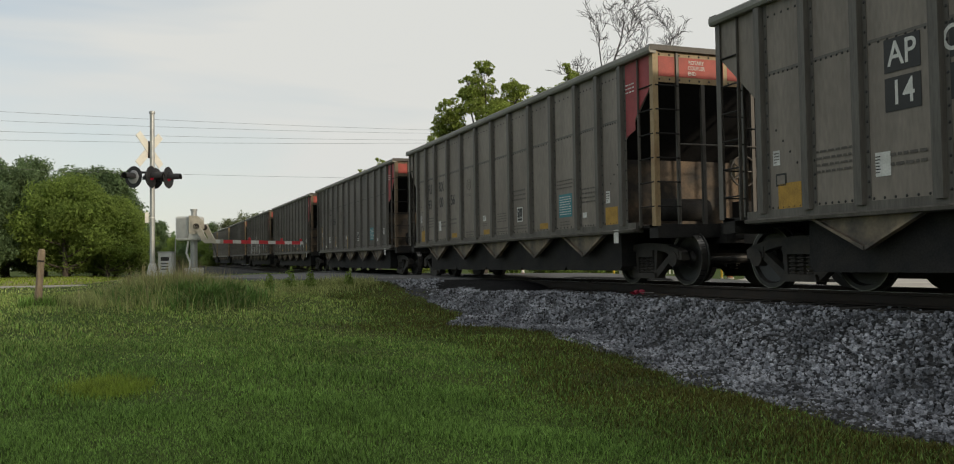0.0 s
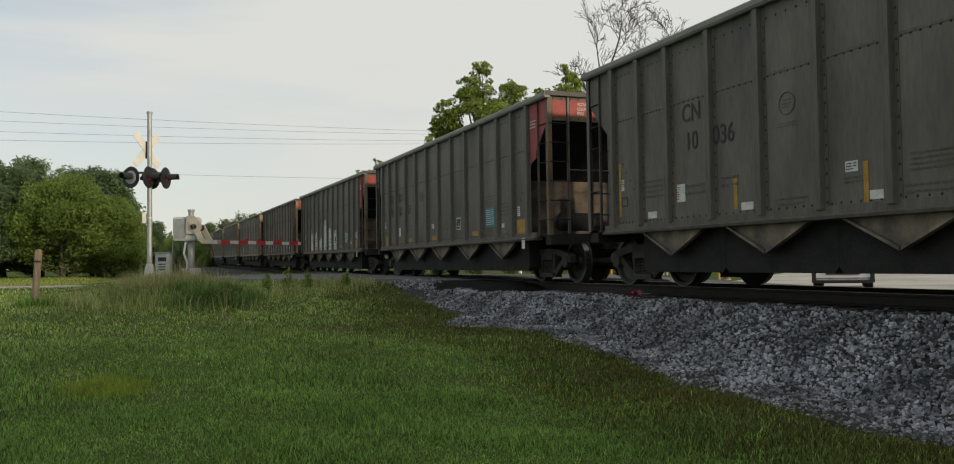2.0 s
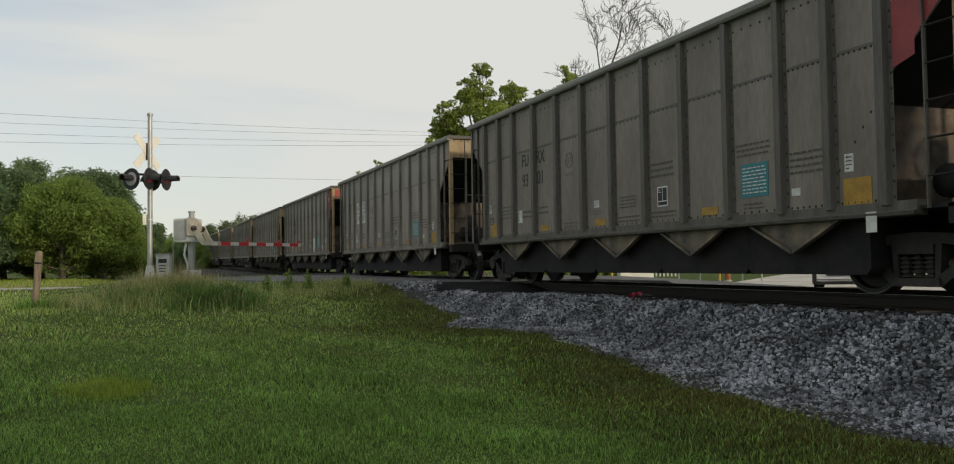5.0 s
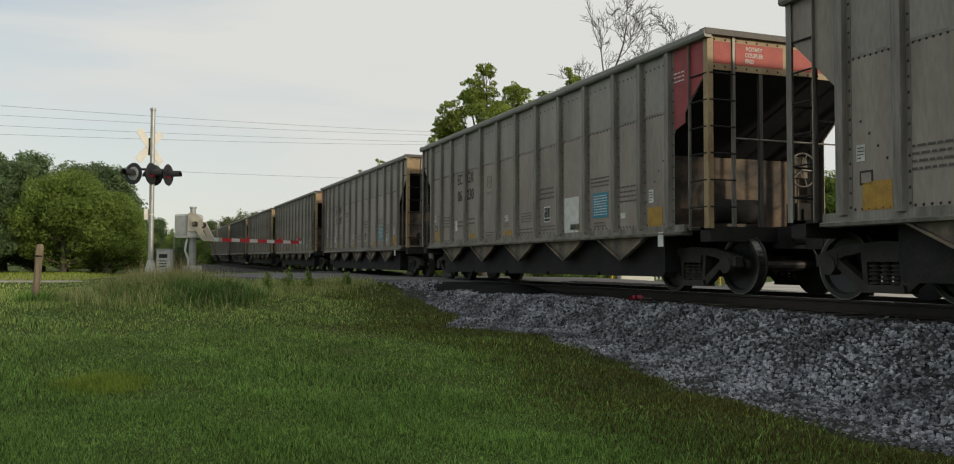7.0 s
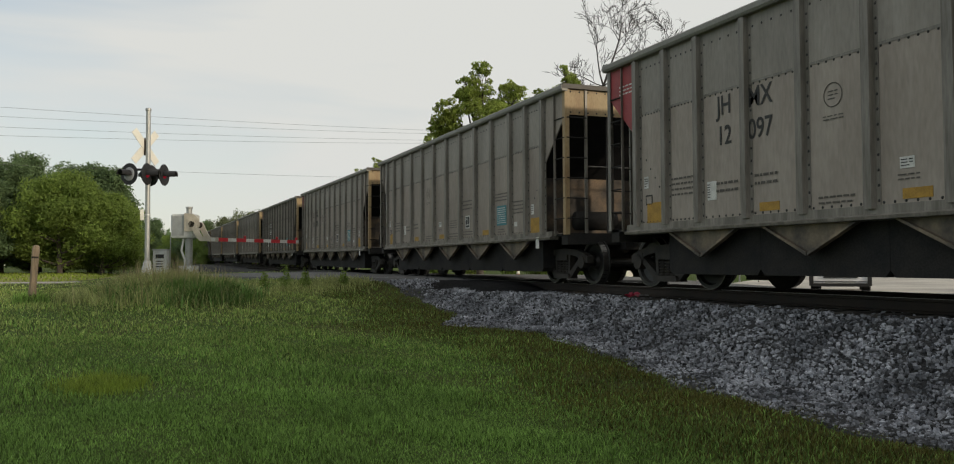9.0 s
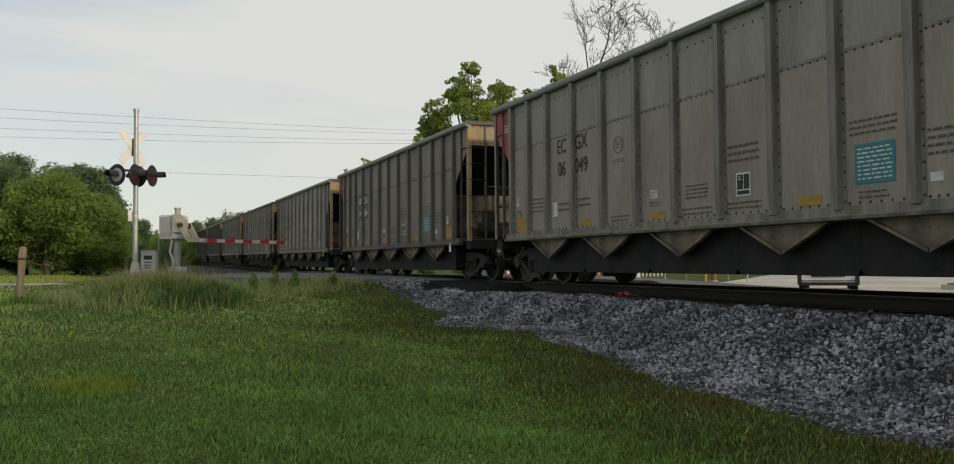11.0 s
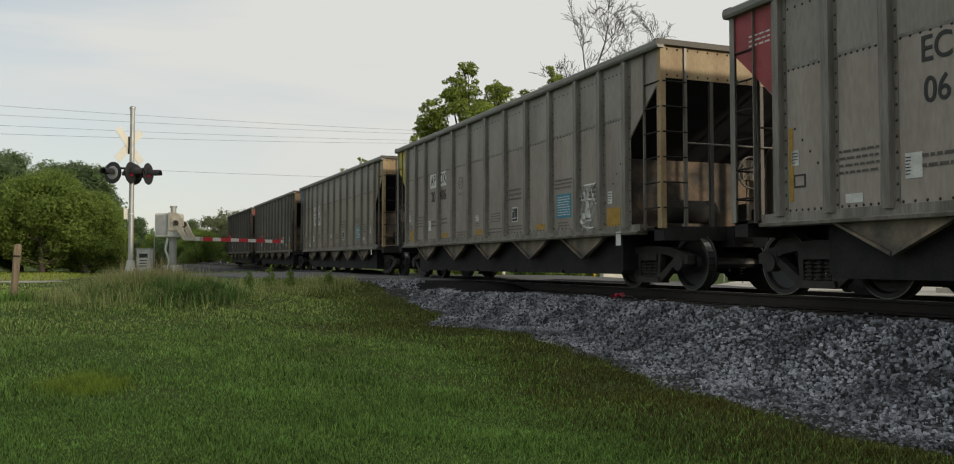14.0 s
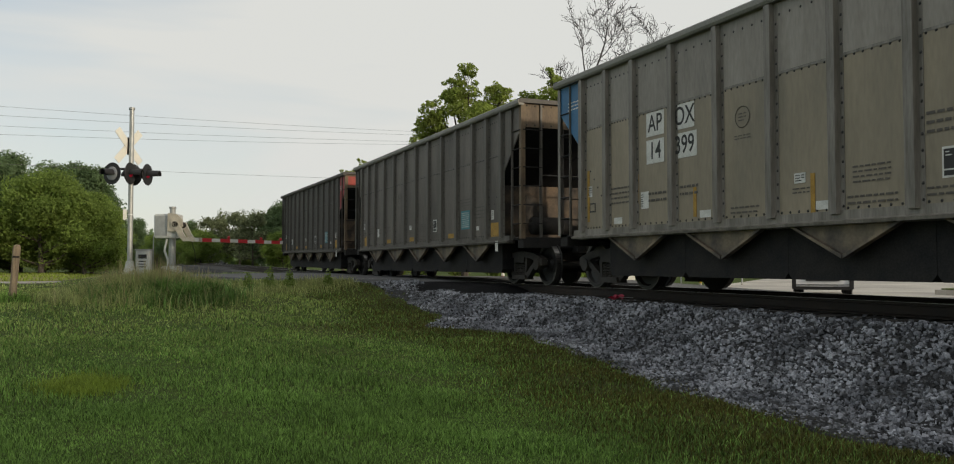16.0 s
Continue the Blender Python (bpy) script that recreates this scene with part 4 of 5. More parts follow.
# ---- overhead wires with their poles ----
wire_ends = []
for r0, r1 in ((176, 217), (189, 219.5), (205, 228.5), (217, 230.5), (268, 293)):
    pts = []
    for px, d in ((-260, 44.0), (1050, 92.0)):
        u = (px - 784) / 1417
        row = r0 + (r1 - r0) * px / 480
        if px > 480:
            row = r1 + (r1 - r0) * 0.20
        x, y = spot(u, d)
        pts.append((x, y, 1.5 + (434.6 - row) / 1417 * d))
    wire_ends.append(pts)
    a, b = Vector(pts[0]), Vector(pts[1])
    bm = tube(B(), [a.lerp(b, i / 40) - Vector((0, 0, 2.0 * i / 40 * (1 - i / 40))) for i in range(41)], 0.0085, 5)
    tagged(new("overhead_wire", mesh_of("overhead_wire", bm, M_WIRE)), "thin black wire strung between utility poles", "wire", group="overhead wires")
for e in (0, 1):
    x, y = np.mean([w[e][0] for w in wire_ends]), np.mean([w[e][1] for w in wire_ends])
    top = max(w[e][2] for w in wire_ends)
    pole = tagged(new("utility_pole"), "brown wooden utility pole carrying the wires", "utility pole", group="utility poles")
    pole.matrix_world = pose(x, y, gz(x, y) - 0.3)
    h = top + 0.6 - gz(x, y)
    part("pole", lathe(B(), [(0, 0.17), (h, 0.11)], 12, "Z"), M_WOOD, pole)
    for w in wire_ends:
        part("insulator", lathe(B(), [(w[e][2] - gz(x, y) + 0.2, 0.03), (w[e][2] - gz(x, y) + 0.3, 0.06), (w[e][2] - gz(x, y) + 0.36, 0.03)], 8, "Z"), M_INK, pole, at=pose(0.14, 0, 0))

# ---- far side of the track ----
LOT_Z = 0.575
lot = B()
slab(lot, [(13.2, -30), (95, -30), (95, 66), (46, 52), (24, 31), (18.5, 29.5), (16.0, 24), (13.2, 18)], 2, LOT_Z - 0.3, LOT_Z)
tagged(new("concrete_lot", mesh_of("concrete_lot", lot, M_CONCRETE)), "sunlit pale concrete lot beyond the track", "pavement", kind="structure")
isl = tagged(new("kerb_island"), "raised concrete kerb round a strip of grass", "kerb", kind="structure")
ix, iy = spot(0.60, 27.0)
isl.matrix_world = pose(ix, iy, LOT_Z, 0, 0, 20)
M_TURF = mat("turf", (0.10, 0.13, 0.03), 0.95, vary=0.35, scale=2, fine=30, bump=0.8, depth=0.03)
part("kerb_edge", slab(B(), [(-1.6, -1.2), (7, -1.2), (7, 1.2), (-1.6, 1.2), (-2.1, 0.7), (-2.1, -0.7)], 2, 0, 0.15), M_CONCRETE, isl)
part("turf", slab(B(), [(-1.5, -1.05), (7, -1.05), (7, 1.05), (-1.5, 1.05), (-1.9, 0.6), (-1.9, -0.6)], 2, 0.13, 0.19), M_TURF, isl)


def far_box():
    x, y = spot(0.162, 45.0)
    b = tagged(new("utility_cabinet"), "large white utility cabinet on the far verge", "cabinet")
    b.matrix_world = pose(x, y, gz(x, y), 0, 0, -20)
    part("plinth", box(B(), -0.95, 0.95, -0.55, 0.55, -0.05, 0.08), M_CONCRETE, b)
    bm = box(B(), -0.86, 0.86, -0.48, 0.48, 0.08, 1.5)
    bmesh.ops.bevel(bm, geom=bm.edges[:], offset=0.02, segments=1, affect="EDGES")
    part("case", bm, M_SIGN, b)
    for s in (-1, 1):
        part("door", box(B(), min(s * 0.04, s * 0.80), max(s * 0.04, s * 0.80), -0.495, -0.482, 0.16, 1.42), M_SIGN, b)


far_box()
M_POSTY = mat("post_yellow", (0.62, 0.40, 0.02), 0.6, vary=0.2, scale=4, fine=40)
M_RUST = mat("post_rust", (0.30, 0.11, 0.035), 0.8, vary=0.3, scale=6, fine=40)
for u, d, r, h, m, label in ((0.135, 44, 0.055, 1.0, M_POSTY, "yellow steel marker post on the verge"), (0.2587, 40.5, 0.05, 1.3, M_POSTY, "yellow steel bollard beside the lot"), (0.268, 40.0, 0.13, 1.6, M_RUST, "rusty brown pipe post beside the lot"),
                           (0.2365, 41, 0.035, 1.5, M_STEELGREY, "thin grey fence post"), (0.285, 40, 0.035, 1.5, M_STEELGREY, "thin grey fence post"), (0.307, 39.5, 0.035, 1.5, M_STEELGREY, "thin grey fence post"), (0.212, 46, 0.035, 1.4, M_STEELGREY, "thin grey fence post")):
    x, y = spot(u, d)
    p = tagged(new("marker_post"), label, "post")
    p.matrix_world = pose(x, y, gz(x, y) - 0.05)
    part("shaft", lathe(B(), [(0, r), (h, r), (h + 0.03, r * 0.6)], 12, "Z"), m, p)
    part("collar", lathe(B(), [(0.05, r * 1.4), (0.12, r * 1.4)], 12, "Z"), M_CONCRETE, p)
# white picket line behind the verge
fence = tagged(new("picket_fence"), "low white picket fence at the edge of the lot", "fence")
x, y = spot(0.182, 56.0)
fence.matrix_world = pose(x, y, gz(x, y), 0, 0, -35)
for z in (0.35, 0.75):
    part("fence_rail", box(B(), -0.1, 1.5, 0.03, 0.07, z, z + 0.09), M_SIGN, fence)
pick = mesh_of("picket", slab(B(), [(-0.05, 0), (0.05, 0), (0.05, 0.9), (0, 0.98), (-0.05, 0.9)], 1, -0.012, 0.012), M_SIGN)
for i in range(7):
    part("picket", pick, None, fence, at=pose(i * 0.24, 0, 0))
cone = tagged(new("traffic_cone"), "orange traffic cone with white collar", "cone")
x, y = spot(0.03, 44.0)
cone.matrix_world = pose(x, y, gz(x, y))
M_ORANGE = mat("cone_orange", (0.65, 0.12, 0.02), 0.6, vary=0.15)
part("base", box(B(), -0.19, 0.19, -0.19, 0.19, 0, 0.04), M_ORANGE, cone)
part("shell", lathe(B(), [(0.04, 0.14), (0.72, 0.03)], 14, "Z"), M_ORANGE, cone)
part("collar", lathe(B(), [(0.38, 0.094), (0.52, 0.072)], 14, "Z"), M_SIGN, cone)

# ---- vehicles ----
M_CARWHITE = mat("car_white", (0.82, 0.83, 0.84), 0.25, vary=0.04, bump=0)
M_TYRE = mat("tyre", (0.02, 0.02, 0.02), 0.85, vary=0.3)
M_GLASS = mat("car_glass", (0.02, 0.025, 0.03), 0.08, vary=0.05, bump=0)
M_HEAD = mat("headlamp", (0.75, 0.75, 0.72), 0.15, vary=0.05, bump=0)
M_INDIC = mat("indicator_amber", (0.8, 0.4, 0.03), 0.3, vary=0.05, bump=0)
M_INDIC.node_tree.nodes["Principled BSDF"].inputs["Emission Color"].default_value = (1.0, 0.55, 0.08, 1)
M_INDIC.node_tree.nodes["Principled BSDF"].inputs["Emission Strength"].default_value = 2.0


def vehicle(name, label, x, y, z, az, length, width, height, hood):
    v = tagged(new(name), label, "car")
    v.matrix_world = at_az(x, y, z, az)
    L, W = length / 2, width / 2
    bm = B()
    prof = [(-L, 0.30), (L - 0.12, 0.24), (L, 0.30), (L, 0.80), (L - 0.12, hood), (L * 0.42, hood + 0.10), (-L, hood + 0.08)]
    slab(bm, prof, 0, -W, W)
    bmesh.ops.bevel(bm, geom=bm.edges[:], offset=0.06, segments=2, affect="EDGES")
    part("body", bm, M_CARWHITE, v)
    bm = B()
    lo = [(-W * 0.94, -L + 0.05), (W * 0.94, -L + 0.05), (W * 0.94, L * 0.44), (-W * 0.94, L * 0.44)]
    hi = [(-W * 0.78, -L + 0.28), (W * 0.78, -L + 0.28), (W * 0.78, L * 0.12), (-W * 0.78, L * 0.12)]
    a = [bm.verts.new((p[0], p[1], hood + 0.06)) for p in lo]
    b = [bm.verts.new((p[0], p[1], height)) for p in hi]
    bm.faces.new(b)
    for i in range(4):
        bm.faces.new((a[i], a[(i + 1) % 4], b[(i + 1) % 4], b[i]))
    part("cabin_glass", bm, M_GLASS, v)
    part("roof", box(B(), -W * 0.80, W * 0.80, -L + 0.24, L * 0.15, height - 0.005, height + 0.05), M_CARWHITE, v)
    for s in (-1, 1):
        for yy, top in ((-L * 0.42, 0), (0.0, 0)):
            part("pillar", rod(B(), (s * W * 0.95, yy, hood + 0.06), (s * W * 0.79, yy - 0.05, height), 0.05, n=6), M_CARWHITE, v)
        part("headlamp", box(B(), min(s * W * 0.62, s * W * 0.97), max(s * W * 0.62, s * W * 0.97), L - 0.02, L + 0.02, 0.74, 0.88), M_GLASS, v)
        part("indicator", box(B(), min(s * W * 0.80, s * W * 0.98), max(s * W * 0.80, s * W * 0.98), L - 0.01, L + 0.025, 0.67, 0.74), M_INDIC if s > 0 else M_HEAD, v)
        part("mirror", box(B(), min(s * W, s * (W + 0.2)), max(s * W, s * (W + 0.2)), L * 0.36, L * 0.42, hood + 0.12, hood + 0.28), M_CARWHITE, v)
        for yy in (-L * 0.6, L * 0.62):
            wh = part("wheel", lathe(B(), [(-0.12, 0.2), (-0.12, 0.32), (-0.09, 0.36), (0.09, 0.36), (0.12, 0.32), (0.12, 0.2)], 20), M_TYRE, v, at=pose(s * (W - 0.12), yy, 0.36))
            part("rim", lathe(B(), [(s * 0.10, 0.21), (s * 0.125, 0.20), (s * 0.13, 0.05)], 16), M_STEELGREY, wh)
    part("grille", box(B(), -W * 0.50, W * 0.50, L - 0.01, L + 0.02, 0.66, 0.71), M_INK, v)
    part("lower_grille", box(B(), -W * 0.56, W * 0.56, L - 0.01, L + 0.03, 0.45, 0.51), M_INK, v)
    part("bumper", box(B(), -W * 0.90, W * 0.90, L - 0.05, L + 0.04, 0.20, 0.29), M_INK, v)
    part("skid_plate", box(B(), -W * 0.5, W * 0.5, L + 0.02, L + 0.05, 0.31, 0.34), M_STEELGREY, v)
    for s in (-1, 1):
        for yy in (-L * 0.6, L * 0.62):
            bm = B()
            arch = [(yy + math.cos(a) * 0.47, 0.36 + math.sin(a) * 0.47) for a in np.linspace(-0.2, math.pi + 0.2, 12)]
            slab(bm, arch, 0, min(s * (W - 0.06), s * (W + 0.025)), max(s * (W - 0.06), s * (W + 0.025)))
            part("wheel_arch", bm, M_INK, v)
        part("corner_cladding", box(B(), min(s * W * 0.88, s * (W + 0.02)), max(s * W * 0.88, s * (W + 0.02)), L - 0.25, L + 0.03, 0.22, 0.58), M_INK, v)
    return v


x, y = spot(0.400, 27.0)
vehicle("suv", "white sport utility car with amber indicator lit", x, y, LOT_Z, 224, 4.5, 1.62, 1.72, 1.02)
x, y = spot(-0.302, 120.0)
vehicle("sedan", "white car parked far beyond the crossing", x, y, gz(x, y), 60, 5.0, 1.8, 1.55, 0.95)

marker = tagged(new("paint_marker"), "small pink survey flag lying on the ballast", "marker")
mx_, my_ = 8.0, 13.0
marker.matrix_world = pose(mx_, my_, 0.90, 0, 0, 20)
M_PINK = mat("flag_pink", (0.50, 0.05, 0.10), 0.7, vary=0.2)
bmx = B()
vv = [[bmx.verts.new((i * 0.05 - 0.12, j * 0.05, 0.02 + 0.035 * math.sin(i * 1.3 + j) + 0.03 * (i % 2))) for i in range(6)] for j in range(4)]
for j in range(3):
    for i in range(5):
        bmx.faces.new((vv[j][i], vv[j][i + 1], vv[j + 1][i + 1], vv[j + 1][i]))
bmesh.ops.solidify(bmx, geom=bmx.faces[:], thickness=0.008)
part("flag", bmx, M_PINK, marker)
part("wire_stem", rod(B(), (0, 0, 0.03), (0.25, -0.1, 0.02), 0.005, n=5), M_STEELGREY, marker)

# light drive on the left
dv = B()
slab(dv, [(-60, 41.0), (-2.2, 33.6), (2.5, 34.2), (2.5, 37.4), (-2.2, 36.0), (-60, 43.5)], 2, 0.6, 0.872)
tagged(new("drive", mesh_of("drive", dv, M_DRIVE)), "pale gravel drive across the grass", "drive", kind="structure")

M_MEADOW = mat("meadow_soil", (0.21, 0.20, 0.05), 0.95, vary=0.3, scale=0.4, fine=12, bump=0.6, depth=0.05)
tagged(new("meadow", grid_mesh("meadow", np.linspace(-70, -0.5, 60), np.linspace(37, 80, 40), lambda X, Y: ground_z(X, Y) + np.where(Y > 37.5 - 0.14 * X, 0.03, -0.2), M_MEADOW)), "sunlit yellowish meadow before the wood", "meadow", kind="structure")


# ---- trees ----
def leaf_mat(name, base, glow=0.35, gain=0.45):
    m = mat(name, base, 0.6, vary=0.3, scale=0.6, fine=8, bump=0, random_gain=gain, spec=0.15)
    n, l = m.node_tree.nodes, m.node_tree.links
    b, out = n["Principled BSDF"], n["Material Output"]
    tr = n.new("ShaderNodeBsdfTranslucent")
    src = b.inputs["Base Color"].links[0].from_socket
    l.new(src, tr.inputs[0])
    mx = n.new("ShaderNodeMixShader")
    mx.inputs[0].default_value = glow
    l.new(b.outputs[0], mx.inputs[1])
    l.new(tr.outputs[0], mx.inputs[2])
    l.new(mx.outputs[0], out.inputs[0])
    return m


M_LEAF = leaf_mat("leaf_green", (0.23, 0.32, 0.075), 0.5, 0.25)
M_LEAFDK = leaf_mat("leaf_dark", (0.165, 0.24, 0.11), 0.5, 0.35)
M_LEAFLT = leaf_mat("leaf_light", (0.30, 0.37, 0.085), 0.55, 0.4)
M_LEAFPALE = leaf_mat("leaf_pale", (0.20, 0.23, 0.12), 0.4)
M_BARK = mat("bark", (0.085, 0.07, 0.055), 0.95, vary=0.35, scale=5, fine=30, stretch=(2, 2, 0.4), bump=0.7, depth=0.03)
M_BARKGREY = mat("bark_dead", (0.055, 0.05, 0.046), 0.9, vary=0.3, scale=5, fine=30, stretch=(2, 2, 0.4), bump=0.4)


def grow(rr, bm, p, direction, length, radius, depth, tips, spread=0.65, kids=(2, 4), lift=0.15):
    """Limbs that fork; the ends are gathered in tips."""
    q, d, prev = Vector(p), Vector(direction).normalized(), Vector(p)
    r = radius
    for i in range(2):
        d = (d + Vector((rr.uniform(-1, 1), rr.uniform(-1, 1), rr.uniform(-0.6, 1) + lift)) * 0.16).normalized()
        q = prev + d * length / 2
        rod(bm, prev, q, r, r * 0.8, n=4 if depth < 3 else 6, caps=False)
        r *= 0.8
        prev = q
        if depth <= 2:
            tips.append((q.copy(), depth))
    if depth == 0:
        return
    for i in range(rr.randint(*kids)):
        side = Vector((rr.uniform(-1, 1), rr.uniform(-1, 1), rr.uniform(-0.35, 0.8))).normalized()
        grow(rr, bm, prev, d + side * spread * 1.5, length * rr.uniform(0.6, 0.85), r * rr.uniform(0.55, 0.8), depth - 1, tips, spread, kids, lift)


def leaf_cloud(seed, centres, radii, count, size, flat=0.7, droop=0.3):
    """Leaves round the given centres, each a folded blade of its own."""
    g = np.random.default_rng(seed)
    c, rad = np.asarray(centres, float), np.asarray(radii, float)
    k = g.choice(len(c), count, p=rad ** 2 / (rad ** 2).sum())
    v = g.standard_normal((count, 3))
    v /= np.linalg.norm(v, axis=1)[:, None]
    p = c[k] + v * (rad[k] * g.uniform(0.3, 1.0, count) ** 0.4)[:, None] * np.array((1, 1, flat))
    nrm = v + g.standard_normal((count, 3)) * 0.7 + np.array((0, 0, 0.5))
    nrm /= np.linalg.norm(nrm, axis=1)[:, None]
    t = np.cross(nrm, g.standard_normal((count, 3)))
    t /= np.linalg.norm(t, axis=1)[:, None]
    b = np.cross(nrm, t)
    s = size * g.uniform(0.6, 1.4, count)[:, None]
    tip = p + t * s - np.array((0, 0, droop)) * s
    verts = np.stack([p - t * s, p + b * s * 0.42, tip, p - b * s * 0.42], 1).reshape(-1, 3)
    faces = np.arange(count * 4).reshape(-1, 4)
    return verts, faces


def tree(name, label, seed, height, spread, leaves, size, leaf, trunk_r=0.2, clear=0.25, bark=None, clump=0.9):
    """A tapered trunk with limbs and a crown of separate leaves in uneven clumps."""
    rr = random.Random(seed)
    t = tagged(new(name), label, "tree")
    bm, tips = B(), []
    p = Vector((0, 0, -0.2))
    d = Vector((0, 0, 1))
    r = trunk_r
    levels = 7
    for i in range(levels):
        q = p + (d + Vector((rr.uniform(-1, 1), rr.uniform(-1, 1), 0)) * 0.07) * height * 0.86 / levels
        rod(bm, p, q, r, r * 0.82, n=9)
        r *= 0.82
        f = (i + 1) / levels
        if f > clear:
            for j in range(4):
                a = rr.uniform(0, 2 * math.pi)
                reach = spread * (1.05 - 0.62 * max(0, f - 0.35)) * rr.uniform(0.45, 0.75)
                grow(rr, bm, q, Vector((math.cos(a), math.sin(a), rr.uniform(0.05, 0.6))), reach * 0.62, r * 0.5, 2, tips)
        p = q
    trunk = part("trunk", bm, bark or M_BARK, t)
    cs = [q for q, dep in tips]
    rad = [clump * rr.uniform(0.55, 1.25) for _ in cs]
    v, f = leaf_cloud(seed, cs, rad, leaves, size)
    v[:, 2] = np.maximum(v[:, 2], 0.25)
    crown = part("crown", raw_mesh("crown", v, f, leaf), None, t)
    tagged(crown, kind="stuff")
    return t


def put(t, x, y, turn, scale=1.0, first=False):
    m = pose(x, y, gz(x, y), 0, 0, turn) @ Matrix.Diagonal((scale, scale, scale, 1))
    if first:
        t.matrix_world = m
        return t
    c = copy_thing(t, pose(x, y, gz(x, y), 0, 0, turn))
    c.scale = (scale, scale, scale)
    return c


ash = tree("ash_tree", "dense dark green tree at the edge of the grass", 3, 8.2, 4.4, 42000, 0.135, M_LEAFDK, 0.25, 0.0)
maple = tree("maple_tree", "full bright green tree standing before the wood", 8, 7.0, 4.4, 46000, 0.115, M_LEAF, 0.24, 0.0)
thin = tree("willow_tree", "pale thin-leaved tree with bare twigs", 21, 9.0, 3.8, 4200, 0.20, M_LEAFPALE, 0.2, 0.2, clump=0.8)
for i, (kind, u, d, s) in enumerate(((maple, -0.505, 62, 0.96), (ash, -0.575, 66, 1.0), (ash, -0.53, 76, 1.15), (ash, -0.47, 74, 1.02), (ash, -0.462, 72, 0.98), (maple, -0.455, 64, 0.78), (thin, -0.60, 70, 1.0), (ash, -0.615, 60, 0.8),
                                     (maple, -0.446, 69, 0.72), (ash, -0.66, 64, 1.0), (ash, -0.40, 150, 1.0), (maple, -0.37, 140, 0.8), (ash, -0.345, 130, 0.9))):
    x, y = spot(u, d)
    put(kind, x, y, i * 67, s, first=i in (0, 1, 6))
for i, (kind, u, d, s) in enumerate(((thin, -0.305, 118, 0.82), (maple, -0.32, 112, 0.72), (thin, -0.275, 122, 0.9), (thin, -0.25, 116, 0.85), (ash, -0.235, 112, 0.92), (thin, -0.29, 130, 0.95), (ash, -0.21, 105, 1.0),
                                      (thin, -0.26, 100, 0.75), (maple, -0.225, 96, 0.62), (ash, -0.36, 160, 0.9))):
    x, y = spot(u, d)
    put(kind, x, y, i * 41 + 13, s)

# undergrowth below the wood, and the trees beyond the lot
for i, (kind, u, d, s) in enumerate(((maple, -0.50, 67, 0.45), (maple, -0.54, 68, 0.5), (maple, -0.58, 66, 0.45), (maple, -0.47, 68, 0.45), (maple, -0.445, 70, 0.4), (maple, -0.62, 67, 0.5), (maple, -0.43, 84, 0.45),
                                     (maple, -0.34, 120, 0.6), (maple, -0.30, 126, 0.6), (maple, -0.26, 124, 0.6), (maple, -0.22, 120, 0.6),
                                     (ash, 0.33, 78, 1.25), (maple, 0.40, 74, 1.2), (ash, 0.47, 98, 1.5), (ash, 0.54, 102, 1.5), (maple, 0.61, 104, 1.5))):
    x, y = spot(u, d)
    put(kind, x, y, i * 53 + 7, s)

# trees behind the train
def lobed_tree(name, label, seed, lobes, leaves, size, leaf):
    """A trunk that forks into one limb for each leafy lobe; lobes: (across, height, radius)."""
    rr = random.Random(seed)
    t = tagged(new(name), label, "tree")
    bm, cs, rad = B(), [], []
    p, r = Vector((0, 0, -0.2)), 0.21
    stem = [p]
    for i in range(6):
        q = p + Vector((rr.uniform(-0.12, 0.12), rr.uniform(-0.12, 0.12), 1.2))
        rod(bm, p, q, r, r * 0.86, n=9)
        p, r = q, r * 0.86
        stem.append(p)
    for across, z, radius in lobes:
        c = Vector((across, rr.uniform(-0.7, 0.7), z))
        foot = min(stem, key=lambda q: abs(q.z - (z - 1.2 - abs(across) * 0.8)))
        mid = foot.lerp(c, 0.5) + Vector((rr.uniform(-0.2, 0.2), rr.uniform(-0.2, 0.2), -0.15))
        rod(bm, foot, mid, 0.075, 0.05, n=6)
        rod(bm, mid, c, 0.05, 0.015, n=5)
        for j in range(9):
            d = Vector((rr.gauss(0, 1), rr.gauss(0, 1), rr.gauss(0.15, 0.8))).normalized() * radius * rr.uniform(0.45, 1.05)
            rod(bm, mid.lerp(c, rr.uniform(0.4, 1)), c + d, 0.014, 0.005, n=4, caps=False)
            cs.append(c + d)
            rad.append(radius * rr.uniform(0.3, 0.62))
    part("trunk", bm, M_BARK, t)
    v, f = leaf_cloud(seed, cs, rad, leaves, size, 0.6, 0.5)
    tagged(part("crown", raw_mesh("crown", v, f, leaf), None, t), kind="stuff")
    return t


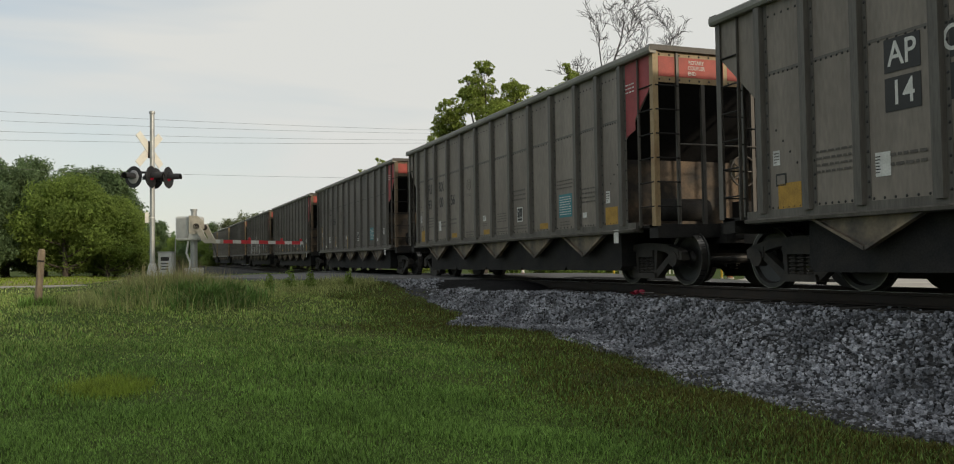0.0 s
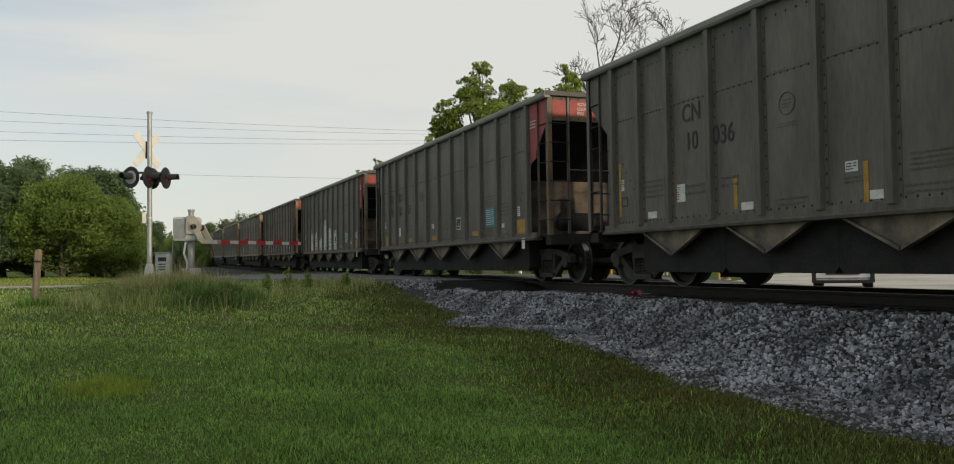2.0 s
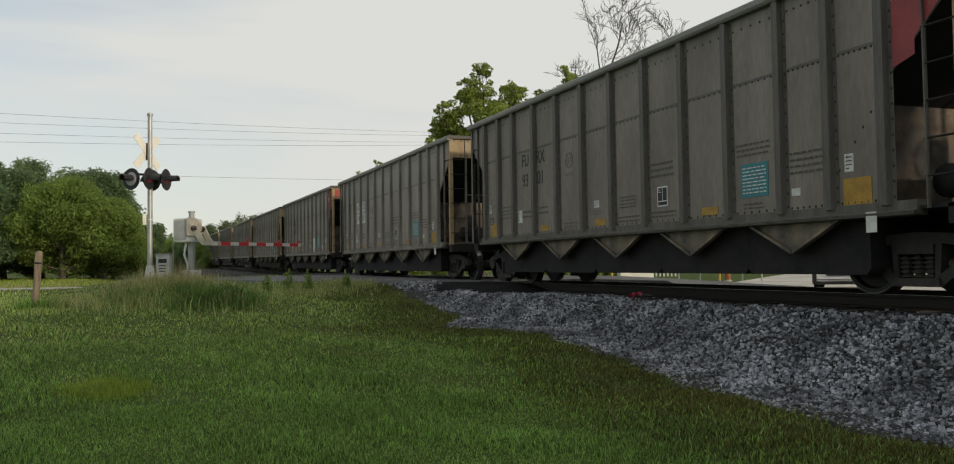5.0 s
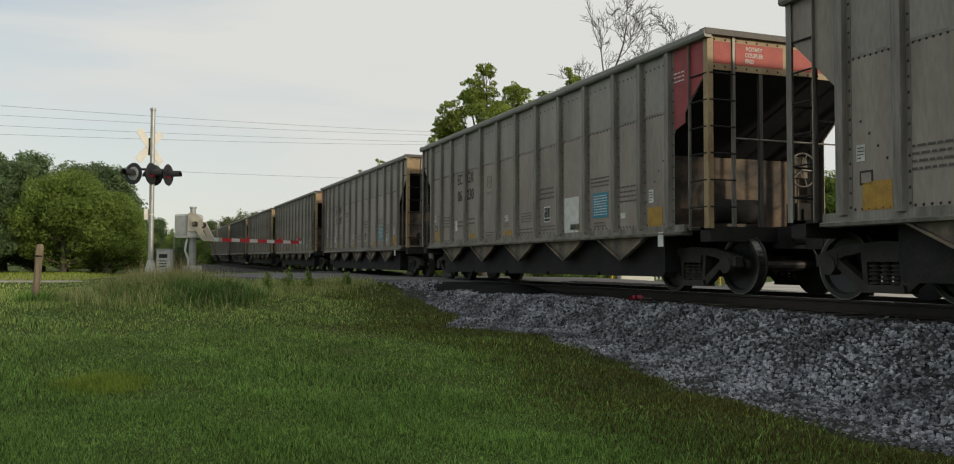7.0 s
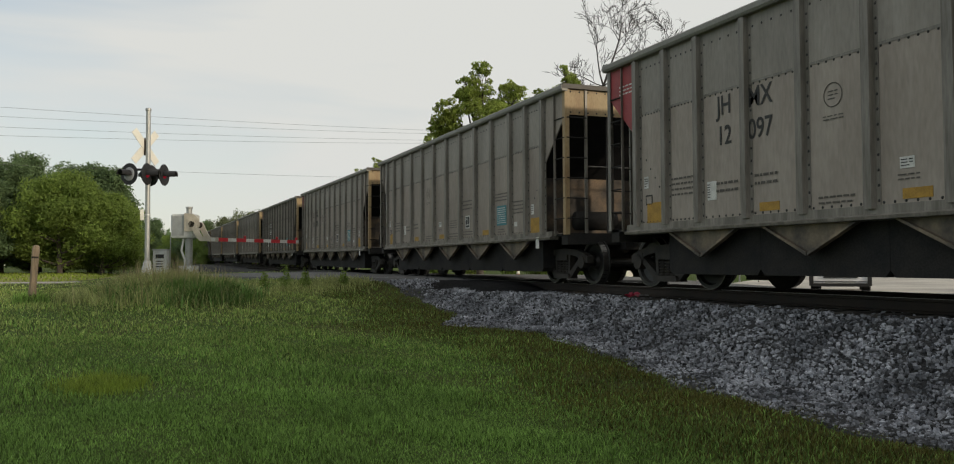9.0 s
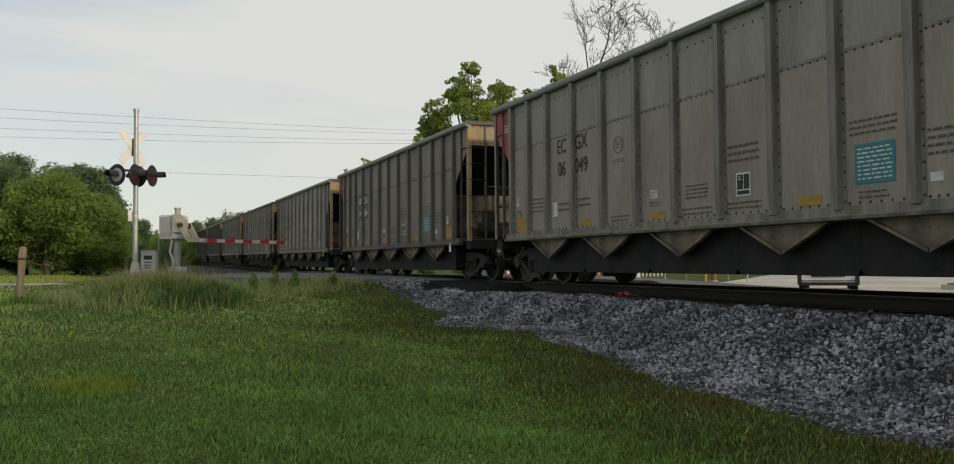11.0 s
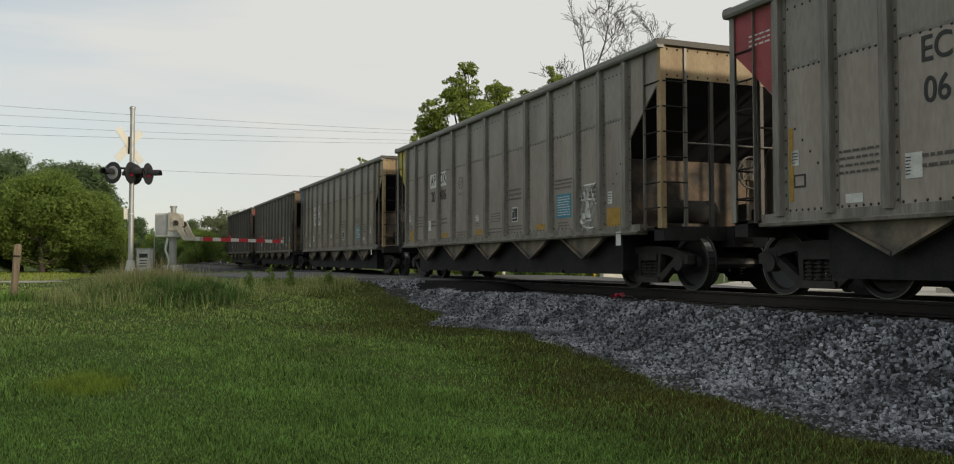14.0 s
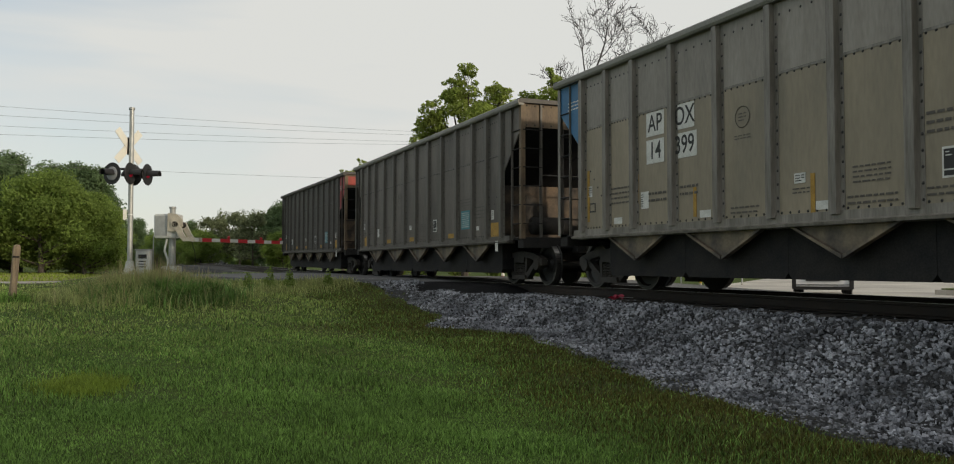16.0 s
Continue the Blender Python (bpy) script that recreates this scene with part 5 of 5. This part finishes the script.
LOBES = ((0.0, 11.3, 0.36), (0.15, 10.7, 0.6), (0.0, 9.9, 0.9), (0.55, 9.2, 0.9), (-0.5, 9.2, 0.8), (-0.75, 10.5, 0.32), (-0.8, 9.9, 0.45),
         (1.6, 10.15, 0.6), (2.1, 9.8, 0.5), (1.7, 9.3, 0.8), (2.3, 9.1, 0.6), (-1.6, 9.0, 0.6), (-1.9, 8.5, 0.7), (-1.2, 8.2, 0.9),
         (-2.35, 8.2, 0.4), (-2.6, 7.35, 0.5), (-2.0, 7.5, 0.7), (0.0, 8.0, 1.4), (1.3, 8.0, 1.4), (-1.1, 7.0, 1.3), (0.1, 6.3, 1.6), (1.6, 6.5, 1.5), (2.6, 7.6, 1.1))
sumac = lobed_tree("sumac_tree", "tall yellow-green tree with uneven leafy lobes", 17, LOBES, 26000, 0.095, M_LEAFLT)
x, y = spot(-0.014, 45)
put(sumac, x, y, -22, 1.0, first=True)
for u, d, turn, s in ((0.087, 52, 100, 1.11), (0.055, 56, 200, 0.95), (-0.135, 90, 75, 1.04), (-0.155, 96, 20, 1.0)):
    x, y = spot(u, d)
    put(sumac, x, y, turn, s)


def bare_tree(seed, x, y, height, spread):
    """A leafless tree: rising limbs that fork down to fine twigs."""
    rr = random.Random(seed)
    t = tagged(new("dead_tree"), "leafless grey tree with many fine twigs", "tree")
    t.matrix_world = pose(x, y, gz(x, y))
    bm = B()

    def limb(p, d, length, r, depth):
        steps = 4 if depth > 1 else 3
        for i in range(steps):
            d = (d + Vector((rr.gauss(0, 0.16), rr.gauss(0, 0.16), rr.gauss(0.05, 0.12)))).normalized()
            q = p + d * length / steps
            rod(bm, p, q, r, r * 0.84, n=6 if depth > 2 else 4, caps=False)
            p, r = q, r * 0.84
            if depth and (i or depth < 4):
                for _ in range(rr.choice((1, 1, 2))):
                    side = d.cross(Vector((rr.gauss(0, 1), rr.gauss(0, 1), rr.gauss(0, 1)))).normalized()
                    limb(p, (d + side * rr.uniform(0.6, 1.15) + Vector((0, 0, 0.15))).normalized(), length * rr.uniform(0.42, 0.62), max(r * 0.55, 0.015), depth - 1)

    p, r = Vector((0, 0, -0.2)), 0.26
    for i in range(9):
        q = p + Vector((rr.uniform(-0.12, 0.12), rr.uniform(-0.12, 0.12), height * 0.74 / 9))
        rod(bm, p, q, r, r * 0.88, n=8)
        p, r = q, r * 0.88
        if i > 4:
            for j in range(3):
                a = j * 2.1 + i * 1.9 + rr.uniform(-0.5, 0.5)
                limb(p, Vector((math.cos(a), math.sin(a), 0.5)).normalized(), spread, r * 0.5, 3)
    limb(p, Vector((0.1, 0.0, 1)), height * 0.26, r, 4)
    limb(p, Vector((-0.45, 0.1, 1)).normalized(), height * 0.2, r * 0.7, 3)
    part("trunk", bm, M_BARKGREY, t)
    return t


x, y = spot(0.128, 55)
bare_tree(4, x, y, 16.8, 2.2)
x, y = spot(0.192, 66)
bare_tree(14, x, y, 18.2, 2.0)

# shrubs on the far verge
def shrub(seed, x, y, r, h, leaf):
    rr = random.Random(seed)
    t = tagged(new("shrub"), "low yellow-green shrub on the far verge", "shrub", group="shrubs on the far verge")
    t.matrix_world = pose(x, y, gz(x, y))
    bm, tips = B(), []
    for i in range(6):
        a = i * 1.05
        grow(rr, bm, (0, 0, -0.05), (math.cos(a) * 0.6, math.sin(a) * 0.6, 1), h * 0.5, 0.03, 1, tips)
    part("stems", bm, M_BARK, t)
    v, f = leaf_cloud(seed, [q * 1.0 for q, _ in tips], [r * 0.45] * len(tips), 1800, 0.075)
    v[:, 2] = np.maximum(v[:, 2], 0.02)
    tagged(part("crown", raw_mesh("crown", v, f, leaf), None, t), kind="stuff")


for i, (u, d) in enumerate(((0.075, 40), (0.095, 44), (0.11, 42), (0.125, 47), (0.05, 46), (0.14, 50), (-0.06, 52), (-0.09, 56), (0.02, 50), (-0.02, 54))):
    x, y = spot(u, d)
    shrub(30 + i, x, y, 0.9, 1.3, M_LEAFLT if i % 2 else M_LEAF)

# a dark wood far behind closes the view
wv, wf = [], []
g = np.random.default_rng(3)
cs, rs = [], []
for i in range(260):
    az = radians(-75 + i * 0.6)
    d = 300 + 60 * g.random()
    cs.append((d * math.sin(az), d * math.cos(az), 4.5 + 3 * g.random()))
    rs.append(6.0 + 2.5 * g.random())
v, f = leaf_cloud(77, cs, rs, 32000, 1.8)
v[:, 2] = np.maximum(v[:, 2], 0.2)
tagged(new("far_wood", raw_mesh("far_wood", v, f, M_LEAFDK)), "dark distant wood along the horizon", "wood", kind="stuff")


# ---- ballast stones ----
def stones(seed, n, xs, ys, size, zfun):
    g = np.random.default_rng(seed)
    base = np.array([(x, y, z) for z in (-0.6, 0.6) for y in (-0.62, 0.62) for x in (-0.62, 0.62)])
    tri = np.array([(0, 2, 3), (0, 3, 1), (4, 5, 7), (4, 7, 6), (0, 1, 5), (0, 5, 4), (2, 6, 7), (2, 7, 3), (0, 4, 6), (0, 6, 2), (1, 3, 7), (1, 7, 5)])
    x, y = g.uniform(*xs, n), g.uniform(*ys, n)
    s = size * g.uniform(0.55, 1.35, n)
    v = base[None] * g.uniform(0.4, 1.15, (n, 8, 3)) * (s[:, None, None] * g.uniform(0.55, 1.15, (n, 1, 3)))
    a, b, c = g.uniform(0, 6.283, (3, n))
    ca, sa, cb, sb = np.cos(a), np.sin(a), np.cos(b), np.sin(b)
    zero, one = np.zeros(n), np.ones(n)
    Rz = np.stack([np.stack([ca, -sa, zero], 1), np.stack([sa, ca, zero], 1), np.stack([zero, zero, one], 1)], 1)
    Rx = np.stack([np.stack([one, zero, zero], 1), np.stack([zero, cb, -sb], 1), np.stack([zero, sb, cb], 1)], 1)
    v = np.einsum("nij,nkj->nki", Rz @ Rx, v)
    v += np.stack([x, y, zfun(x, y) + s * g.uniform(-0.35, 1.0, n) + 0.02 * np.sin(x * 5.3 + y * 2.1) * np.sin(y * 4.7)], 1)[:, None]
    f = (tri[None] + 8 * np.arange(n)[:, None, None]).reshape(-1, 3)
    return v.reshape(-1, 3), f


def bank(x, y):
    return np.maximum(ballast_top(x, y), ground_z(x, y))


heap = []
for seed, n, xs, ys, size, fn in ((1, 25000, (6.3, 8.4), (2.5, 13), 0.034, bank), (2, 16000, (6.3, 8.6), (13, 19.0), 0.035, bank), (3, 24000, (4.9, 7.1), (2.5, 17.5), 0.024, bank),
                                  (4, 3500, (8.0, 10.5), (2, 19), 0.034, lambda x, y: np.full_like(x, 0.80)),
                                  (5, 12000, (5.7, 7.5), (13, 25.5), 0.036, lambda x, y: bank(x, y) + 0.04 * np.sin(y * 2)),
                                  (6, 7000, (5.6, 7.2), (0.5, 16), 0.034, bank)):
    v, f = stones(seed, n, xs, ys, size, fn)
    at = v.reshape(-1, 8, 3).mean(1)
    ok = at[:, 0] > toe(at[:, 1]) + 0.30 - 0.55 * np.random.default_rng(seed).random(n)
    v = v.reshape(-1, 8, 3)[ok].reshape(-1, 3)
    heap.append((v, f[:ok.sum() * 12]))
offs = np.cumsum([0] + [len(v) for v, f in heap])
tagged(new("ballast_stones", raw_mesh("ballast_stones", np.concatenate([v for v, f in heap]), np.concatenate([f + o for (v, f), o in zip(heap, offs)]), M_STONE)), "loose angular grey crushed stones on the bank", "ballast", kind="stuff")


# ---- grass ----
def blades(seed, x, y, h, w, lean=0.5, base=None):
    """Bent grass blades at the given places."""
    g = np.random.default_rng(seed)
    n = len(x)
    z = ground_z(x, y) - 0.01 if base is None else base
    a = g.uniform(0, 6.283, n)
    d = np.stack([np.cos(a), np.sin(a)], 1)
    hh, ww = h * g.uniform(0.55, 1.3, n), w * g.uniform(0.6, 1.3, n)
    ln = lean * g.uniform(0.1, 1.3, n) * hh
    root = np.stack([x, y, z], 1)
    side = np.stack([-d[:, 1], d[:, 0], np.zeros(n)], 1) * (ww / 2)[:, None]
    out = np.stack([d[:, 0], d[:, 1], np.zeros(n)], 1)
    mid = root + out * (ln * 0.35)[:, None] + np.array((0, 0, 1)) * (hh * 0.6)[:, None]
    tip = root + out * ln[:, None] + np.array((0, 0, 1)) * hh[:, None]
    v = np.stack([root - side, root + side, mid + side * 0.7, mid - side * 0.7, tip], 1).reshape(-1, 3)
    k = 5 * np.arange(n)
    quads = np.stack([k, k + 1, k + 2, k + 3], 1).tolist()
    tris = np.stack([k + 3, k + 2, k + 4], 1).tolist()
    return v, quads + tris


def fan(seed, n, d0, d1, a0=-32.0, a1=68.0):
    """Places on the lawn in a ring round the standing point; bearings from +y."""
    g = np.random.default_rng(seed)
    d = np.sqrt(g.uniform(d0 ** 2, d1 ** 2, n))
    a = np.radians(g.uniform(a0, a1, n))
    x, y = d * np.sin(a), d * np.cos(a)
    return x, y


def road_side(x, y):
    return np.abs((x - ROAD_C[0]) * ROAD_N[0] + (y - ROAD_C[1]) * ROAD_N[1])


M_GRASS = leaf_mat("grass_blade", (0.195, 0.325, 0.075), 0.35, 0.75)
# lighter copy of the lawn blade: sky sheen at grazing view, as colour
M_GRASSSHEEN = leaf_mat("grass_sheen", (0.37, 0.45, 0.14), 0.35, 0.6)
M_GRASSDRY = leaf_mat("grass_dry", (0.122, 0.118, 0.03), 0.35, 0.7)
M_GRASSTALL = leaf_mat("grass_tall", (0.38, 0.41, 0.16), 0.35, 0.5)
M_STRAW = leaf_mat("straw", (0.42, 0.36, 0.19), 0.3, 0.4)
M_WEED = leaf_mat("weed_green", (0.15, 0.26, 0.065), 0.35, 0.4)
M_GRASSLT = leaf_mat("grass_light", (0.25, 0.33, 0.05), 0.3, 0.4)


def lawn(name, label, mat_, parts, dry=False):
    vs, fs, off = [], [], 0
    for v, f in parts:
        vs.append(v)
        fs += [tuple(i + off for i in q) for q in f]
        off += len(v)
    return tagged(new(name, raw_mesh(name, np.concatenate(vs), fs, mat_)), label, "grass", kind="stuff")


green, dry, pale = [], [], []
for seed, n, d0, d1, h, w in ((1, 150000, 5.5, 9.5, 0.07, 0.0095), (2, 120000, 9.5, 16, 0.075, 0.013), (3, 75000, 16, 27, 0.08, 0.022), (4, 26000, 27, 48, 0.08, 0.03)):
    x, y = fan(seed, n, d0, d1, -14 if d0 < 20 else -18, 62 if d0 < 10 else 40)
    g = np.random.default_rng(seed + 50)
    edge = toe(y) - x
    ok = (edge > -0.5 * g.random(n) ** 2) & (road_side(x, y) > ROAD_HALF + 0.25) & ~((x < -1.0) & (y > 33.6) & (y < 37 - 0.13 * x))
    browning = np.clip(1 - (edge - 0.25 - 0.25 * np.sin(y * 0.9)) / 2.1, 0, 1) * (y < 24)
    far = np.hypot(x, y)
    # share of the lighter blades grows with distance from the eye
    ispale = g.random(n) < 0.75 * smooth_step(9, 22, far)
    isdry = g.random(n) < browning ** 0.6
    patch = 0.75 + 0.35 * np.sin(x * 1.7 + np.sin(y * 1.1) * 2) * np.sin(y * 1.3 + 0.7) + 0.25 * np.sin(x * 4.1 + y * 2.3)
    hh = h * np.clip(patch, 0.45, 1.5)
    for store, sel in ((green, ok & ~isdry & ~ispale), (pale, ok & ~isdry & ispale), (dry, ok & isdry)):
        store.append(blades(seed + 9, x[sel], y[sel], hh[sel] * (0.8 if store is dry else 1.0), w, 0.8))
g = np.random.default_rng(71)
y = g.uniform(2.5, 24, 42000)
x = toe(y) + g.uniform(-1.7, 0.12, 42000)
green.append(blades(72, x[:15000], y[:15000], 0.06 + 0 * x[:15000], 0.011, 0.8))
dry.append(blades(73, x[15000:], y[15000:], 0.06 + 0 * x[15000:], 0.011, 0.8))
lawn("lawn_grass", "short green mown grass in shade", M_GRASS, green)
lawn("sheen_grass", "lawn blades paler with distance, sky sheen in their colour", M_GRASSSHEEN, pale)
lawn("verge_grass", "thin brownish grass along the ballast", M_GRASSDRY, dry)

# tall unmown grass before the signal, and a lighter tuft in the lawn
g = np.random.default_rng(91)
n = 17000
x = np.concatenate([g.normal(0.6, 1.05, n), g.uniform(0.5, 6.0, 6000)])
y = np.concatenate([g.normal(22.6, 1.2, n), g.normal(24.2, 0.8, 6000)])
clumps = 0.5 + 0.5 * np.sin(x * 3.1 + 1.7 * np.sin(y * 2.3)) * np.sin(y * 2.9 + 1.2 * np.sin(x * 1.7))
hh = np.concatenate([(0.16 + 0.30 * clumps[:n]) * np.exp(-((x[:n] - 0.5) / 2.3) ** 2) + 0.08, 0.10 + 0.16 * clumps[n:]])
ok = road_side(x, y) > ROAD_HALF + 0.3
tall = [blades(92, x[ok], y[ok], hh[ok], 0.014, 0.9)]
lawn("tall_grass", "tall seeding grass left unmown by the signal", M_GRASSTALL, tall)
heads = ok & (hh > 0.28) & (g.random(len(x)) < 0.09)
hx, hy = x[heads], y[heads]
lawn("seed_stalks", "straw-coloured seed stalks above the tall grass", M_STRAW, [blades(97, hx, hy, hh[heads] * 1.7, 0.010, 0.3)])
x = np.concatenate([g.normal(1.3, 0.5, 4200), g.normal(0.3, 0.5, 1600)])
y = np.concatenate([g.normal(20.9, 0.45, 4200), g.normal(21.4, 0.4, 1600)])
lawn("weed_patch", "dark green weeds at the foot of the tall grass", M_WEED, [blades(93, x, y, 0.30 + 0.14 * np.sin(x * 6) * np.sin(y * 5), 0.035, 1.1)])
x, y = g.normal(-0.42, 0.22, 2600), g.normal(10.7, 0.28, 2600)
lawn("grass_tuft", "lighter yellow-green tuft in the lawn", M_GRASSLT, [blades(94, x, y, 0.11 + 0 * x, 0.009, 0.7)])
x, y = g.normal(px_, 0.18, 500), g.normal(py_, 0.18, 500)
lawn("post_tuft", "longer grass round the wooden post", M_GRASS, [blades(95, x, y, 0.24 + 0 * x, 0.02, 0.6)])
# sunlit meadow on the left, beyond the drive
x, y = g.uniform(-45, -1.5, 16000), g.uniform(37.5, 75, 16000)
lawn("meadow_grass", "sunlit yellowish grass before the wood", M_GRASSLT, [blades(96, x[y > 37 - 0.13 * x], y[y > 37 - 0.13 * x], 0.14 + 0 * x[y > 37 - 0.13 * x], 0.06, 0.6)])

# weeds by the crossing
for wx, wy, wh in ((3.6, 23.6, 0.75), (4.2, 24.0, 0.6), (3.0, 23.2, 0.55), (5.2, 23.6, 0.45)):
    w = tagged(new("weed"), "single tall green weed by the road", "weed", group="weeds by the road")
    w.matrix_world = pose(wx, wy, gz(wx, wy) - 0.02)
    bm, tips = B(), []
    rod(bm, (0, 0, 0), (0.03, 0.02, wh), 0.008, 0.004, n=5)
    part("stem", bm, M_LEAF, w)
    v, f = leaf_cloud(int(wx * 10), [(0.02, 0.01, wh * k) for k in (0.35, 0.5, 0.65, 0.8, 0.95)], [0.16, 0.15, 0.13, 0.11, 0.07], 130, 0.05)
    tagged(part("foliage", raw_mesh("foliage", v, f, M_LEAF), None, w), kind="stuff")


# ---- what moves ----
def motions():
    for k, car in TRAIN:
        y = LEAD + PITCH * k - HALF
        rows = []
        for i in range(33):
            here = y - run(i * 0.5)
            front, back = float(grade(here - 6.12)), float(grade(here + 6.12))
            rows.append((i * 0.5, pose(TRACK_X, here, RAIL_Z + (front + back) / 2, math.degrees(math.atan((back - front) / 12.24)))))
        walk(car, rows)
    for ws in WHEELS:
        x, y, z = ws.location
        walk(ws, [(i / FPS, pose(x, y, z, math.degrees(run(i / FPS) / 0.457))) for i in range(16 * FPS + 1)])


motions()
